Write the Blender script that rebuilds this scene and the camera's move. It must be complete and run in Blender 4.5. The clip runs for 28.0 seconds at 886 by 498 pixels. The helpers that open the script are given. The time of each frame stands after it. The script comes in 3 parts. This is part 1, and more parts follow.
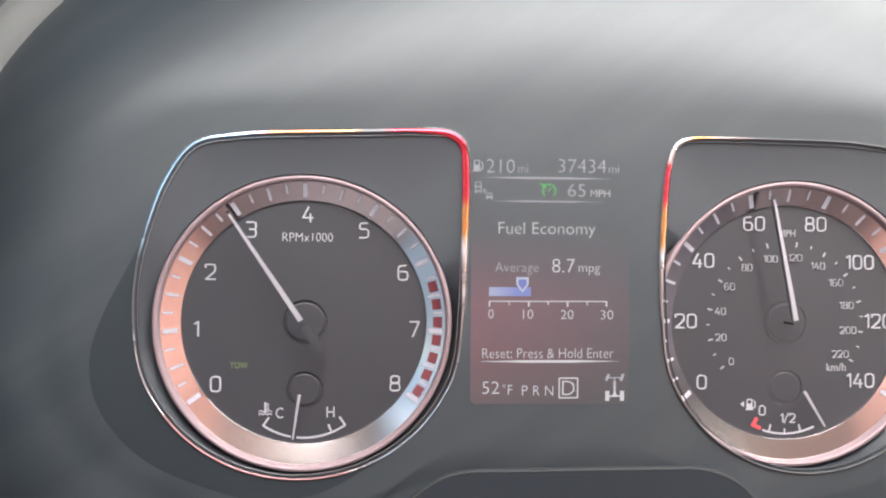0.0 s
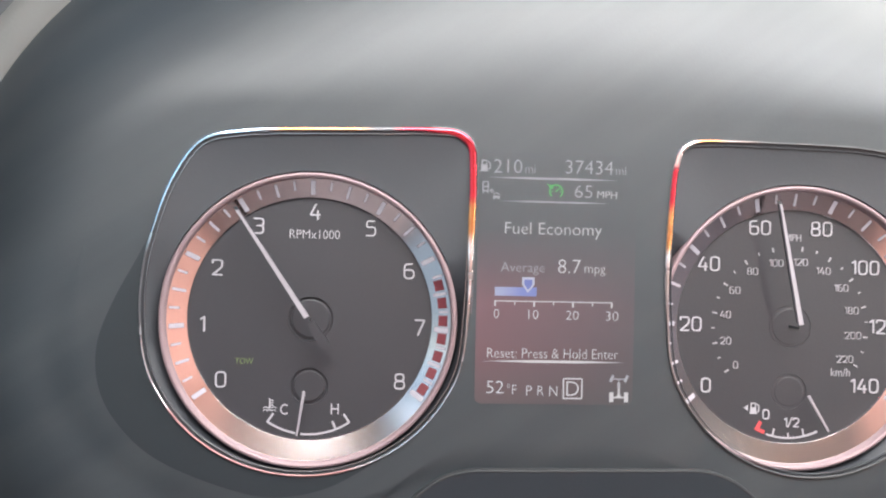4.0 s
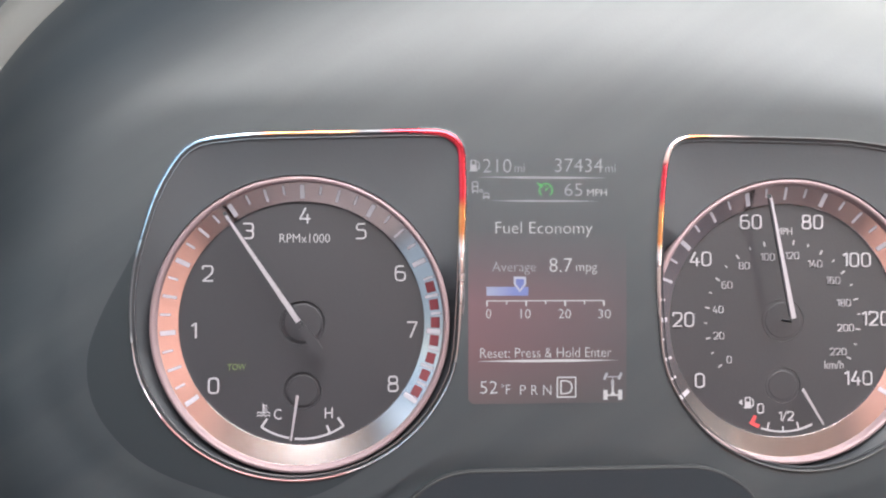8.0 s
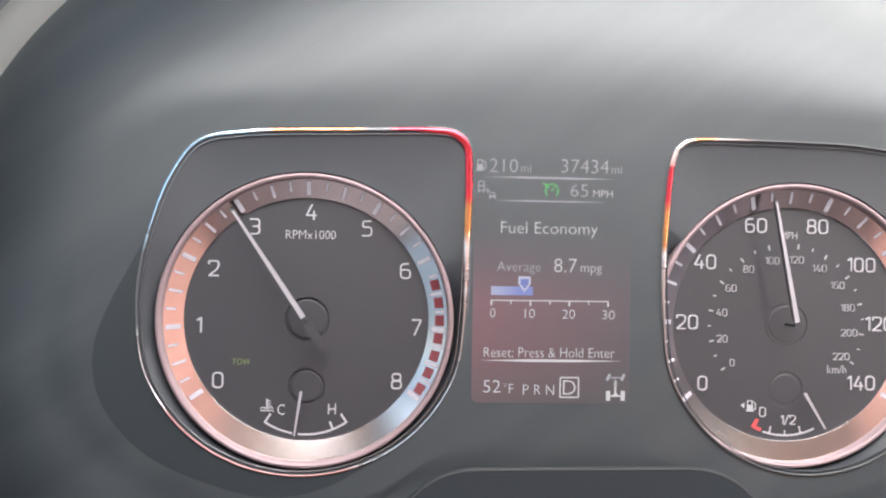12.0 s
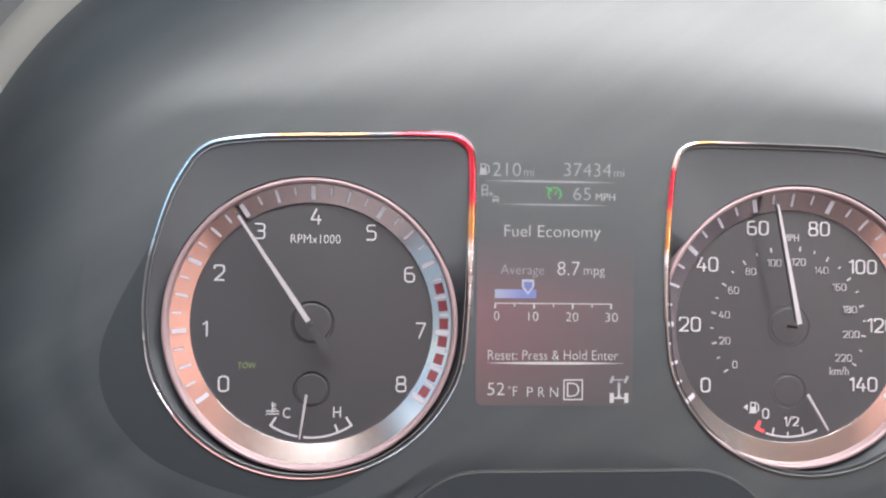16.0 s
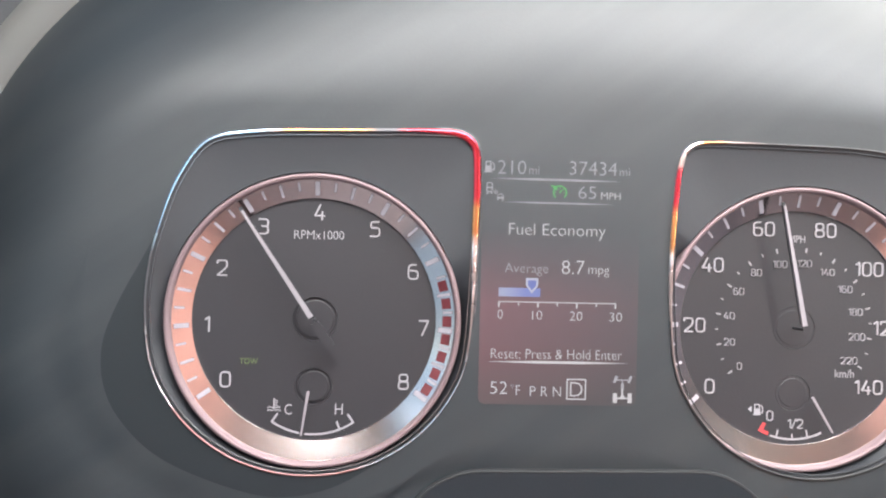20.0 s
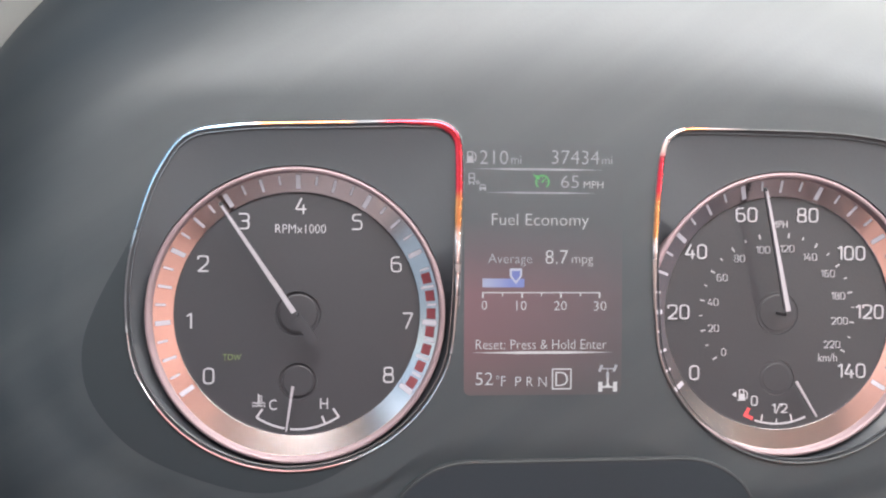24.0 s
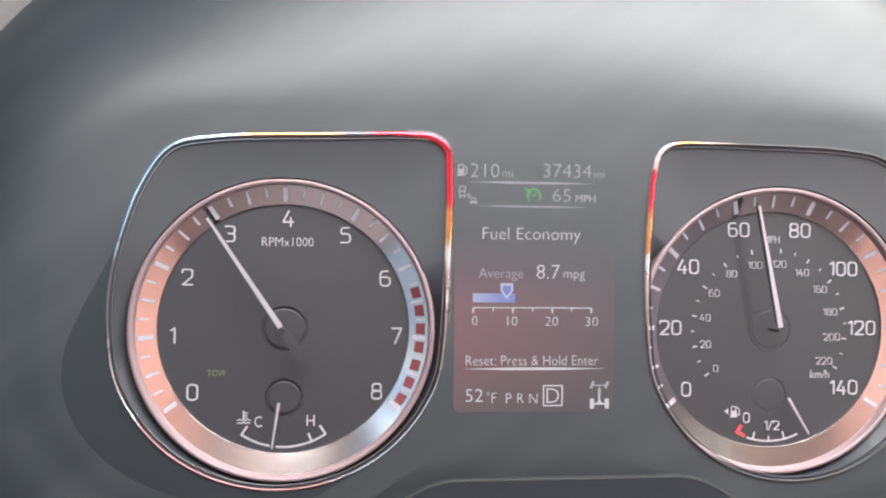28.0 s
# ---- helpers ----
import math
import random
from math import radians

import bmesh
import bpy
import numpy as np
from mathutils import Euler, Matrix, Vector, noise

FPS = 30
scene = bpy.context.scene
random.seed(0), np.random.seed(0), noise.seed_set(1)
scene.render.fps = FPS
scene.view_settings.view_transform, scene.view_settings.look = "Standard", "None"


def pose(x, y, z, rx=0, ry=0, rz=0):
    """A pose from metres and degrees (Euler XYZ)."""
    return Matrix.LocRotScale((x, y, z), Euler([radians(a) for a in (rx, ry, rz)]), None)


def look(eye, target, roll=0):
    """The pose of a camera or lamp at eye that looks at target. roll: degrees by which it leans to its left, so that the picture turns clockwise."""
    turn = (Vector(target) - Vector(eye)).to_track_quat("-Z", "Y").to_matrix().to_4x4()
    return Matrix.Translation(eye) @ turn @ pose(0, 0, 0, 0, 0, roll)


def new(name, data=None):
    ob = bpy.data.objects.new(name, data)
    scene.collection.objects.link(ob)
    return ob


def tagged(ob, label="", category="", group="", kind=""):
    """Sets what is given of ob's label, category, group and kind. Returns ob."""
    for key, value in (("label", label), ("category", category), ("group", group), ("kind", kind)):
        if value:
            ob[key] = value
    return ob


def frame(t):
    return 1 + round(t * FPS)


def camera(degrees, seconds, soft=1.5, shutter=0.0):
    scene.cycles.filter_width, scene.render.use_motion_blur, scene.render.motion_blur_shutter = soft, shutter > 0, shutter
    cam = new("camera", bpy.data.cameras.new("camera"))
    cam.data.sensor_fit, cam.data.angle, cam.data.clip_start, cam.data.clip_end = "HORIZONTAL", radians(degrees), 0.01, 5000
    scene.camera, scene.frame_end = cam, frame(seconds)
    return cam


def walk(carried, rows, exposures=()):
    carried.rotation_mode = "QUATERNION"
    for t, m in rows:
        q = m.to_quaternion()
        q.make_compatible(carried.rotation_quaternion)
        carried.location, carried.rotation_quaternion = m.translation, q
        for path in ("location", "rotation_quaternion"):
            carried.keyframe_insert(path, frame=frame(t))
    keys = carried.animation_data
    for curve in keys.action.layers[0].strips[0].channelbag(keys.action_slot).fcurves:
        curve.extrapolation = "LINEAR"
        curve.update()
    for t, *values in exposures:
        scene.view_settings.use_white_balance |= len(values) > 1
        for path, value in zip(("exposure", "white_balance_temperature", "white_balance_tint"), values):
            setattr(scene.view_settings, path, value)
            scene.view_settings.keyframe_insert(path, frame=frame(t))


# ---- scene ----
# The instrument cluster of a truck. The middle of the left dial's face is the origin; x right, y into the dashboard, z up.
PATH = [
    (0.0, 0.0262, -0.3441, 0.0283, -4.29, -0.07, -0.40),
    (0.5, 0.0269, -0.3441, 0.0266, -4.26, 0.23, -0.26),
    (1.0, 0.0271, -0.3450, 0.0269, -4.11, 0.04, -0.42),
    (1.5, 0.0262, -0.3444, 0.0276, -4.26, 0.09, -0.45),
    (2.0, 0.0264, -0.3447, 0.0269, -4.10, 0.11, -0.71),
    (2.5, 0.0260, -0.3453, 0.0269, -4.11, 0.09, -0.91),
    (3.0, 0.0268, -0.3451, 0.0284, -3.99, -0.26, -0.83),
    (3.5, 0.0255, -0.3450, 0.0256, -4.11, 0.31, -1.07),
    (5.5, 0.0244, -0.3449, 0.0258, -3.99, 0.26, -1.50),
    (6.0, 0.0244, -0.3451, 0.0267, -3.98, 0.15, -1.42),
    (6.5, 0.0256, -0.3450, 0.0284, -3.93, -0.08, -1.12),
    (7.0, 0.0249, -0.3452, 0.0272, -4.11, 0.03, -1.03),
    (7.5, 0.0282, -0.3454, 0.0273, -4.03, 0.16, -0.07),
    (8.0, 0.0269, -0.3443, 0.0268, -4.35, 0.19, -0.01),
    (8.5, 0.0283, -0.3445, 0.0299, -4.25, -0.26, 0.05),
    (9.0, 0.0299, -0.3442, 0.0301, -4.27, -0.32, 0.94),
    (9.5, 0.0293, -0.3444, 0.0293, -4.27, -0.20, 0.16),
    (10.0, 0.0287, -0.3446, 0.0293, -4.53, -0.21, 0.73),
    (10.5, 0.0284, -0.3446, 0.0288, -4.33, -0.13, 0.22),
    (11.0, 0.0263, -0.3441, 0.0286, -4.51, -0.16, -0.02),
    (11.5, 0.0266, -0.3452, 0.0275, -4.22, 0.02, -0.54),
    (12.0, 0.0261, -0.3453, 0.0272, -4.13, 0.03, -0.95),
    (12.5, 0.0264, -0.3447, 0.0278, -4.01, 0.01, -1.11),
    (14.5, 0.0257, -0.3452, 0.0279, -4.30, -0.05, -0.65),
    (15.0, 0.0257, -0.3452, 0.0269, -4.12, 0.10, -0.88),
    (15.5, 0.0266, -0.3444, 0.0271, -3.99, -0.01, -0.89),
    (16.0, 0.0251, -0.3475, 0.0256, -4.03, 0.52, -0.70),
    (16.5, 0.0263, -0.3450, 0.0286, -3.99, -0.16, -0.74),
    (17.0, 0.0264, -0.3453, 0.0280, -3.90, -0.04, -0.84),
    (17.5, 0.0249, -0.3452, 0.0283, -3.90, -0.15, -1.29),
    (18.0, 0.0256, -0.3458, 0.0258, -3.83, 0.38, -1.14),
    (18.5, 0.0248, -0.3458, 0.0272, -3.82, 0.08, -1.41),
    (19.0, 0.0243, -0.3453, 0.0256, -3.82, 0.39, -1.59),
    (19.5, 0.0247, -0.3455, 0.0279, -3.71, -0.09, -1.64),
    (20.0, 0.0253, -0.3459, 0.0251, -3.77, 0.44, -1.34),
    (20.5, 0.0277, -0.3461, 0.0291, -3.62, -0.19, -0.77),
    (21.0, 0.0260, -0.3454, 0.0283, -4.08, 0.05, -0.38),
    (21.5, 0.0282, -0.3449, 0.0284, -4.07, -0.19, 0.11),
    (23.5, 0.0238, -0.3420, 0.0264, -4.86, -0.03, -1.21),
    (24.0, 0.0254, -0.3438, 0.0283, -4.85, -0.61, -0.33),
    (24.5, 0.0267, -0.3429, 0.0283, -4.52, -0.17, -0.18),
    (25.0, 0.0211, -0.3387, 0.0271, -5.65, 0.64, -0.30),
    (25.5, 0.0210, -0.3373, 0.0286, -6.07, 0.40, -0.13),
    (26.0, 0.0219, -0.3370, 0.0297, -6.20, 0.06, 0.02),
    (26.5, 0.0232, -0.3379, 0.0291, -6.34, -0.00, 0.36),
    (27.0, 0.0239, -0.3381, 0.0281, -6.15, 0.10, 0.11),
    (27.5, 0.0222, -0.3373, 0.0291, -6.23, -0.01, -0.47),
    (28.0, 0.0226, -0.3380, 0.0296, -6.05, 0.06, -0.59),
]
cam = camera(52.2, 28.0, soft=2.1)
walk(cam, [(t, pose(x, y, z, 90 + pitch, roll, yaw)) for t, x, y, z, yaw, pitch, roll in PATH])

# ---- light ----
world = bpy.data.worlds.new("sky")
scene.world = world
world.use_nodes = True
wn, wl = world.node_tree.nodes, world.node_tree.links
sky = wn.new("ShaderNodeTexSky")
sky.sky_type, sky.sun_disc = "NISHITA", False
sky.sun_elevation, sky.sun_rotation = radians(37), radians(20)
wl.new(sky.outputs[0], wn["Background"].inputs[0])
wn["Background"].inputs[1].default_value = 0.10


def lamp(name, kind, m, energy, colour, **more):
    data = bpy.data.lights.new(name, kind)
    data.energy, data.color = energy, colour
    if kind == "AREA":
        data.shape, data.size, data.size_y = "RECTANGLE", more["size"], more["size_y"]
        data.spread = radians(more.get("spread", 180))
    if kind == "SUN":
        data.angle = radians(0.5)
    ob = new(name, data)
    ob.matrix_world = m
    return ob


sun = lamp("sun", "SUN", look((0.55, 0.0, 0.6), (0.25, -0.8, 0.0)), 4.5, (1.0, 0.93, 0.83))
# Daylight from windscreen and driver's window; top and rear lamps are unseen, added fill.
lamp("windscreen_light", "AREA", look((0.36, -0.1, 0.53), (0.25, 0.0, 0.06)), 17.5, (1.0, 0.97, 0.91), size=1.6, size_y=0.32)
lamp("added_top_light", "AREA", look((0.37, -0.45, 0.56), (0.24, -0.05, 0.1)), 36.0, (0.97, 0.97, 0.98), size=1.32, size_y=0.26)
# Unseen fill from behind, added to tint the lower right of the ring.
lamp("added_rear_light", "AREA", look((-0.25, -1.22, 0.24), (0.1, 0.0, 0.02)), 0.4, (0.68, 0.86, 1.0), size=0.75, size_y=0.26, spread=90)
# Added so the plastic's sheen grows rightwards like veiling glare.
lamp("added_glare_light", "AREA", look((0.96, -1.22, 0.16), (0.22, 0.0, 0.05)), 5.2, (1.0, 0.98, 0.9), size=0.34, size_y=0.4, spread=75)
lamp("window_light_driver", "AREA", look((-0.68, -0.66, 0.0), (0.1, -0.4, 0.0)), 1.8, (0.5, 0.77, 1.0), size=0.96, size_y=0.98)

# ---- materials ----


def material(name, colour, rough=0.5, metal=0.0, grain=0.0, grain_scale=900.0, blotch=0.15, blotch_scale=25.0, emit=None, power=0.0, coat=0.0, spec=0.5, streak=0.0):
    m = bpy.data.materials.new(name)
    m.use_nodes = True
    n, l = m.node_tree.nodes, m.node_tree.links
    b = n["Principled BSDF"]
    b.inputs["Roughness"].default_value = rough
    b.inputs["Metallic"].default_value = metal
    b.inputs["Coat Weight"].default_value = coat
    b.inputs["Specular IOR Level"].default_value = spec
    b.inputs["Base Color"].default_value = (*colour, 1)
    at = n.new("ShaderNodeTexCoord")
    if blotch:
        big = n.new("ShaderNodeTexNoise")
        big.inputs["Scale"].default_value, big.inputs["Detail"].default_value = blotch_scale, 6
        l.new(at.outputs["Object"], big.inputs["Vector"])
        mix = n.new("ShaderNodeMix")
        mix.data_type = "RGBA"
        mix.inputs[6].default_value = (*[c * (1 - blotch) for c in colour], 1)
        mix.inputs[7].default_value = (*[min(1, c * (1 + blotch)) for c in colour], 1)
        l.new(big.outputs[0], mix.inputs[0])
        l.new(mix.outputs[2], b.inputs["Base Color"])
        if streak:
            # flare streaks painted into the colour: long faint pale strokes
            turn, size, glare = n.new("ShaderNodeMapping"), n.new("ShaderNodeMapping"), n.new("ShaderNodeTexNoise")
            turn.inputs["Rotation"].default_value = (0, radians(34), 0)
            size.inputs["Scale"].default_value = (2.5, 6, 48)
            glare.inputs["Scale"].default_value, glare.inputs["Detail"].default_value = 1.0, 3
            l.new(at.outputs["Object"], turn.inputs[0])
            l.new(turn.outputs[0], size.inputs[0])
            l.new(size.outputs[0], glare.inputs["Vector"])
            span, glare_mix = n.new("ShaderNodeMapRange"), n.new("ShaderNodeMix")
            span.inputs[1].default_value, span.inputs[2].default_value = 0.42, 0.75
            span.inputs[3].default_value, span.inputs[4].default_value = 0.0, streak
            l.new(glare.outputs[0], span.inputs[0])
            glare_mix.data_type = "RGBA"
            glare_mix.inputs[7].default_value = (0.2, 0.2, 0.19, 1)
            l.new(span.outputs[0], glare_mix.inputs[0])
            l.new(mix.outputs[2], glare_mix.inputs[6])
            l.new(glare_mix.outputs[2], b.inputs["Base Color"])
    if grain:
        fine = n.new("ShaderNodeTexNoise")
        fine.inputs["Scale"].default_value, fine.inputs["Detail"].default_value = grain_scale, 3
        l.new(at.outputs["Object"], fine.inputs["Vector"])
        bump = n.new("ShaderNodeBump")
        bump.inputs["Strength"].default_value, bump.inputs["Distance"].default_value = grain, 0.0005
        l.new(fine.outputs[0], bump.inputs["Height"])
        l.new(bump.outputs[0], b.inputs["Normal"])
    if emit:
        b.inputs["Emission Color"].default_value = (*emit, 1)
        b.inputs["Emission Strength"].default_value = power
    return m


FASCIA = material("moulded_dark_plastic", (0.0057, 0.0095, 0.0128), 0.57, grain=0.06, blotch=0.2, streak=0.05, spec=0.6)
SHADE = material("crescent_shade", (0.005, 0.0078, 0.0105), 0.57, blotch=0.15, spec=0.4)
RECESS = material("recess_black_plastic", (0.016, 0.018, 0.022), 0.58, grain=0.08, spec=0.52)
FACE = material("dial_face_black", (0.0125, 0.0115, 0.0145), 0.56, spec=0.43, blotch=0.12, grain=0.1)
HUB = material("hub_black", (0.013, 0.0135, 0.016), 0.5, spec=0.4, blotch=0.05)
CHROME = material("polished_chrome", (0.85, 0.85, 0.86), 0.06, 1.0, blotch=0.04)
SATIN = material("satin_silver", (0.72, 0.645, 0.64), 0.16, 1.0, blotch=0.06)
EDGE = material("fine_edge_metal", (0.3, 0.3, 0.31), 0.25, 0.9, blotch=0.05)
RIM = material("rim_rose_silver", (0.17, 0.122, 0.13), 0.58, 0.3, blotch=0.04, spec=0.3)


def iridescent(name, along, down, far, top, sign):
    """Chrome with coloured reflections painted into its tint along the frame: stops of (millimetres, tint), by x along
    its top, by z down the side of the display and down the far side."""
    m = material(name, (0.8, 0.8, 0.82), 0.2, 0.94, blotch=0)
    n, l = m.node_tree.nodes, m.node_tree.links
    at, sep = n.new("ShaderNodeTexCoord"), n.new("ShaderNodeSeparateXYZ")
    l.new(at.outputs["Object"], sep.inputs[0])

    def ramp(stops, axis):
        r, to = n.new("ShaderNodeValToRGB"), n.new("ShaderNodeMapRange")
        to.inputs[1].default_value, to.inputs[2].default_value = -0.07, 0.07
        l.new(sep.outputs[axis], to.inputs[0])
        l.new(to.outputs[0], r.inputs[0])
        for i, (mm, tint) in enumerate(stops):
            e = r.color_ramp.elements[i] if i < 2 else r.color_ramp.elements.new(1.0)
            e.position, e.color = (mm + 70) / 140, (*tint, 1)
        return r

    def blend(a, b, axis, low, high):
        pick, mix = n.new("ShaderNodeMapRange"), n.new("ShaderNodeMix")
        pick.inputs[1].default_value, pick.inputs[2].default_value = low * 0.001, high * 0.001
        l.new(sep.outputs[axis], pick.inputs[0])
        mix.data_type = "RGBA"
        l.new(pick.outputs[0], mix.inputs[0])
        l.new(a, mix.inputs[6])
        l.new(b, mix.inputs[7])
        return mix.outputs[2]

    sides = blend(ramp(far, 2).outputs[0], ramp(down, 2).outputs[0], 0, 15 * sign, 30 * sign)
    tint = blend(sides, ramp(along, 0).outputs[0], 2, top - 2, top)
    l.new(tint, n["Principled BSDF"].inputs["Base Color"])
    # the dark stretches are rougher too, so the painted reflection dies away
    roughen, bands = n.new("ShaderNodeMapRange"), n.new("ShaderNodeSeparateColor")
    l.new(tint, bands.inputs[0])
    roughen.inputs[1].default_value, roughen.inputs[2].default_value = 0.25, 0.42
    roughen.inputs[3].default_value, roughen.inputs[4].default_value = 0.6, 0.2
    l.new(bands.outputs[0], roughen.inputs[0])
    l.new(roughen.outputs[0], n["Principled BSDF"].inputs["Roughness"])
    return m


# Tints of the reflections painted along the chrome frames.
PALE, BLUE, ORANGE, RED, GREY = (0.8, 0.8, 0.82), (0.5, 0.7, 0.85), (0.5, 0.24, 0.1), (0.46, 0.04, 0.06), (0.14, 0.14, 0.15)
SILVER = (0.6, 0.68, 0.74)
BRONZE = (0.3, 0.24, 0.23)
# Imitates the glare that hides the rest of the speedometer's frame.
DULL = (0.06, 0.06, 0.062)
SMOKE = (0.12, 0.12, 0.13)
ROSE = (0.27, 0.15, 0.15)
CHROME_TACH = iridescent("chrome_reflection_tachometer", [(-60, BLUE), (-22, BLUE), (-12, ORANGE), (16, ORANGE), (22, GREY), (29, GREY), (34, RED), (60, RED)],
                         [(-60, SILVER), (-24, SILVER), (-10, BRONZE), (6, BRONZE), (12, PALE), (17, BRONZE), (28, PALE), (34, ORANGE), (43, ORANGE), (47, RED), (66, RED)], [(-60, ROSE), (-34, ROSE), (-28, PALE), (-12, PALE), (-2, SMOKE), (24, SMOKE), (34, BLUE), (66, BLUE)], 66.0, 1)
CHROME_SPEED = iridescent("chrome_reflection_speedometer", [(-62, RED), (-52, RED), (-49, BRONZE), (-45, PALE), (-41, ORANGE), (-36, ORANGE), (-30, BRONZE), (-16, DULL), (60, DULL)],
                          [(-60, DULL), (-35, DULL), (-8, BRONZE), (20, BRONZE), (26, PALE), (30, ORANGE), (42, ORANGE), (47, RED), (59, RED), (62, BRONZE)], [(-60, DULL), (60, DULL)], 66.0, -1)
MARKSHADE = material("mark_shade_paint", (0.16, 0.12, 0.125), 0.5, 0.3, blotch=0.05)
# Glow added to ring marks, numerals and pointers to lift their brightness.
RINGMARK = material("ring_mark_glow_paint", (0.12, 0.108, 0.125), 0.45, 0.0, blotch=0.05, emit=(0.94, 0.91, 1.0), power=0.28)
MARK = material("mark_paint", (0.18, 0.17, 0.185), 0.5, blotch=0.05)
NUMERAL = material("numeral_paint", (0.19, 0.18, 0.195), 0.5, blotch=0.05, emit=(1, 0.97, 1), power=0.09)
NEEDLE = material("needle_white", (0.165, 0.15, 0.165), 0.45, blotch=0.04, emit=(1, 0.93, 1), power=0.06)
DARKRED = material("red_zone_paint", (0.085, 0.009, 0.013), 0.5, blotch=0.08)
REDMARK = material("red_mark_paint", (0.3, 0.03, 0.035), 0.5, blotch=0.05, emit=(1, 0.08, 0.08), power=0.02)
OLIVE = material("unlit_olive_lamp", (0.075, 0.1, 0.03), 0.5, blotch=0.05)
LIT = material("screen_white", (0.02, 0.02, 0.02), 0.4, blotch=0, emit=(1.0, 0.96, 1.0), power=0.58)
LITDIM = material("screen_grey", (0.02, 0.02, 0.02), 0.4, blotch=0, emit=(0.92, 0.9, 1.0), power=0.38)
LITGREEN = material("screen_green", (0.02, 0.02, 0.02), 0.4, blotch=0, emit=(0.08, 0.9, 0.15), power=0.42)
LITBLUE = material("screen_blue", (0.02, 0.02, 0.02), 0.4, blotch=0, emit=(0.16, 0.24, 0.85), power=0.5)
LITPALE = material("screen_pale_blue", (0.02, 0.02, 0.02), 0.4, blotch=0, emit=(0.75, 0.78, 1.0), power=0.6)
PANEL = material("dash_panel_dark", (0.022, 0.024, 0.027), 0.65, grain=0.4, blotch=0.1)
DASH = material("hood_rim_pale", (0.068, 0.068, 0.065), 0.6, grain=0.12, blotch=0.1)
SHROUD = material("column_shroud_plastic", (0.008, 0.0105, 0.014), 0.6, grain=0.1, spec=0.25)
SEAM = material("shroud_edge", (0.014, 0.015, 0.0165), 0.62, blotch=0.1, spec=0.3)
HEADLINER = material("headliner_cloth", (0.68, 0.46, 0.31), 0.9, grain=0.5, blotch=0.1)
CARPET = material("carpet_grey", (0.23, 0.23, 0.26), 0.95, grain=0.6)
FLOORING = material("floor_mat_grey", (0.38, 0.345, 0.365), 0.9, grain=0.6)
CABIN = material("cabin_dark_trim", (0.05, 0.05, 0.052), 0.7, grain=0.4)
SHIRT = material("salmon_shirt_cloth", (0.63, 0.395, 0.35), 0.85, grain=0.5, blotch=0.12)


def screen_material():
    """The lit display: black, with a dim dark red glow, partly a painted reflection, that fades towards its top."""
    m = material("display_panel", (0.0057, 0.0095, 0.0128), 0.57, blotch=0.1, spec=0.6)
    n, l = m.node_tree.nodes, m.node_tree.links
    at = n.new("ShaderNodeTexCoord")
    sep = n.new("ShaderNodeSeparateXYZ")
    l.new(at.outputs["Object"], sep.inputs[0])
    up = n.new("ShaderNodeMapRange")
    up.inputs[1].default_value, up.inputs[2].default_value = -0.0465, 0.05
    l.new(sep.outputs[2], up.inputs[0])
    ramp = n.new("ShaderNodeValToRGB")
    stops = ((0.0, (0.058, 0.022, 0.02)), (0.2, (0.1, 0.02, 0.025)), (0.4, (0.115, 0.023, 0.031)), (0.55, (0.05, 0.01, 0.016)), (0.7, (0.006, 0.001, 0.002)), (1.0, (0.0, 0.0, 0.0)))
    for i, (at_z, tint) in enumerate(stops):
        e = ramp.color_ramp.elements[i] if i < 2 else ramp.color_ramp.elements.new(1.0)
        e.position, e.color = at_z, (*tint, 1)
    l.new(up.outputs[0], ramp.inputs[0])
    b = n["Principled BSDF"]
    l.new(ramp.outputs[0], b.inputs["Emission Color"])
    across = n.new("ShaderNodeMapRange")
    across.inputs[1].default_value, across.inputs[2].default_value = -0.03, 0.032
    across.inputs[3].default_value, across.inputs[4].default_value = 1.25, 0.35
    l.new(sep.outputs[0], across.inputs[0])
    l.new(across.outputs[0], b.inputs["Emission Strength"])
    return m


def bar_material():
    """The lit bar: pale at its start, deeper blue towards its end."""
    m = material("screen_bar", (0.02, 0.02, 0.02), 0.4, blotch=0, emit=(0.3, 0.4, 0.95), power=0.55)
    n, l = m.node_tree.nodes, m.node_tree.links
    at, sep, along, ramp = n.new("ShaderNodeTexCoord"), n.new("ShaderNodeSeparateXYZ"), n.new("ShaderNodeMapRange"), n.new("ShaderNodeValToRGB")
    l.new(at.outputs["Object"], sep.inputs[0])
    along.inputs[1].default_value, along.inputs[2].default_value = -0.024, -0.013
    l.new(sep.outputs[0], along.inputs[0])
    l.new(along.outputs[0], ramp.inputs[0])
    ramp.color_ramp.elements[0].color, ramp.color_ramp.elements[1].color = (0.62, 0.68, 1.0, 1), (0.25, 0.34, 0.92, 1)
    l.new(ramp.outputs[0], n["Principled BSDF"].inputs["Emission Color"])
    return m


SCREEN = screen_material()
LITBAR = bar_material()

# ---- building helpers ----
MM = 0.001


def mesh_of(name, bm, mat):
    me = bpy.data.meshes.new(name)
    bmesh.ops.recalc_face_normals(bm, faces=bm.faces[:])
    for e in bm.edges:
        if len(e.link_faces) == 2 and e.calc_face_angle() > 0.45:
            e.smooth = False
    bm.to_mesh(me)
    bm.free()
    me.materials.append(mat)
    return me


def part(name, bm, mat, parent, label="", smooth=False):
    me = mesh_of(name, bm, mat)
    if smooth:
        for p in me.polygons:
            p.use_smooth = True
    ob = new(name, me)
    ob.parent = parent
    if label:
        tagged(ob, label)
    return ob


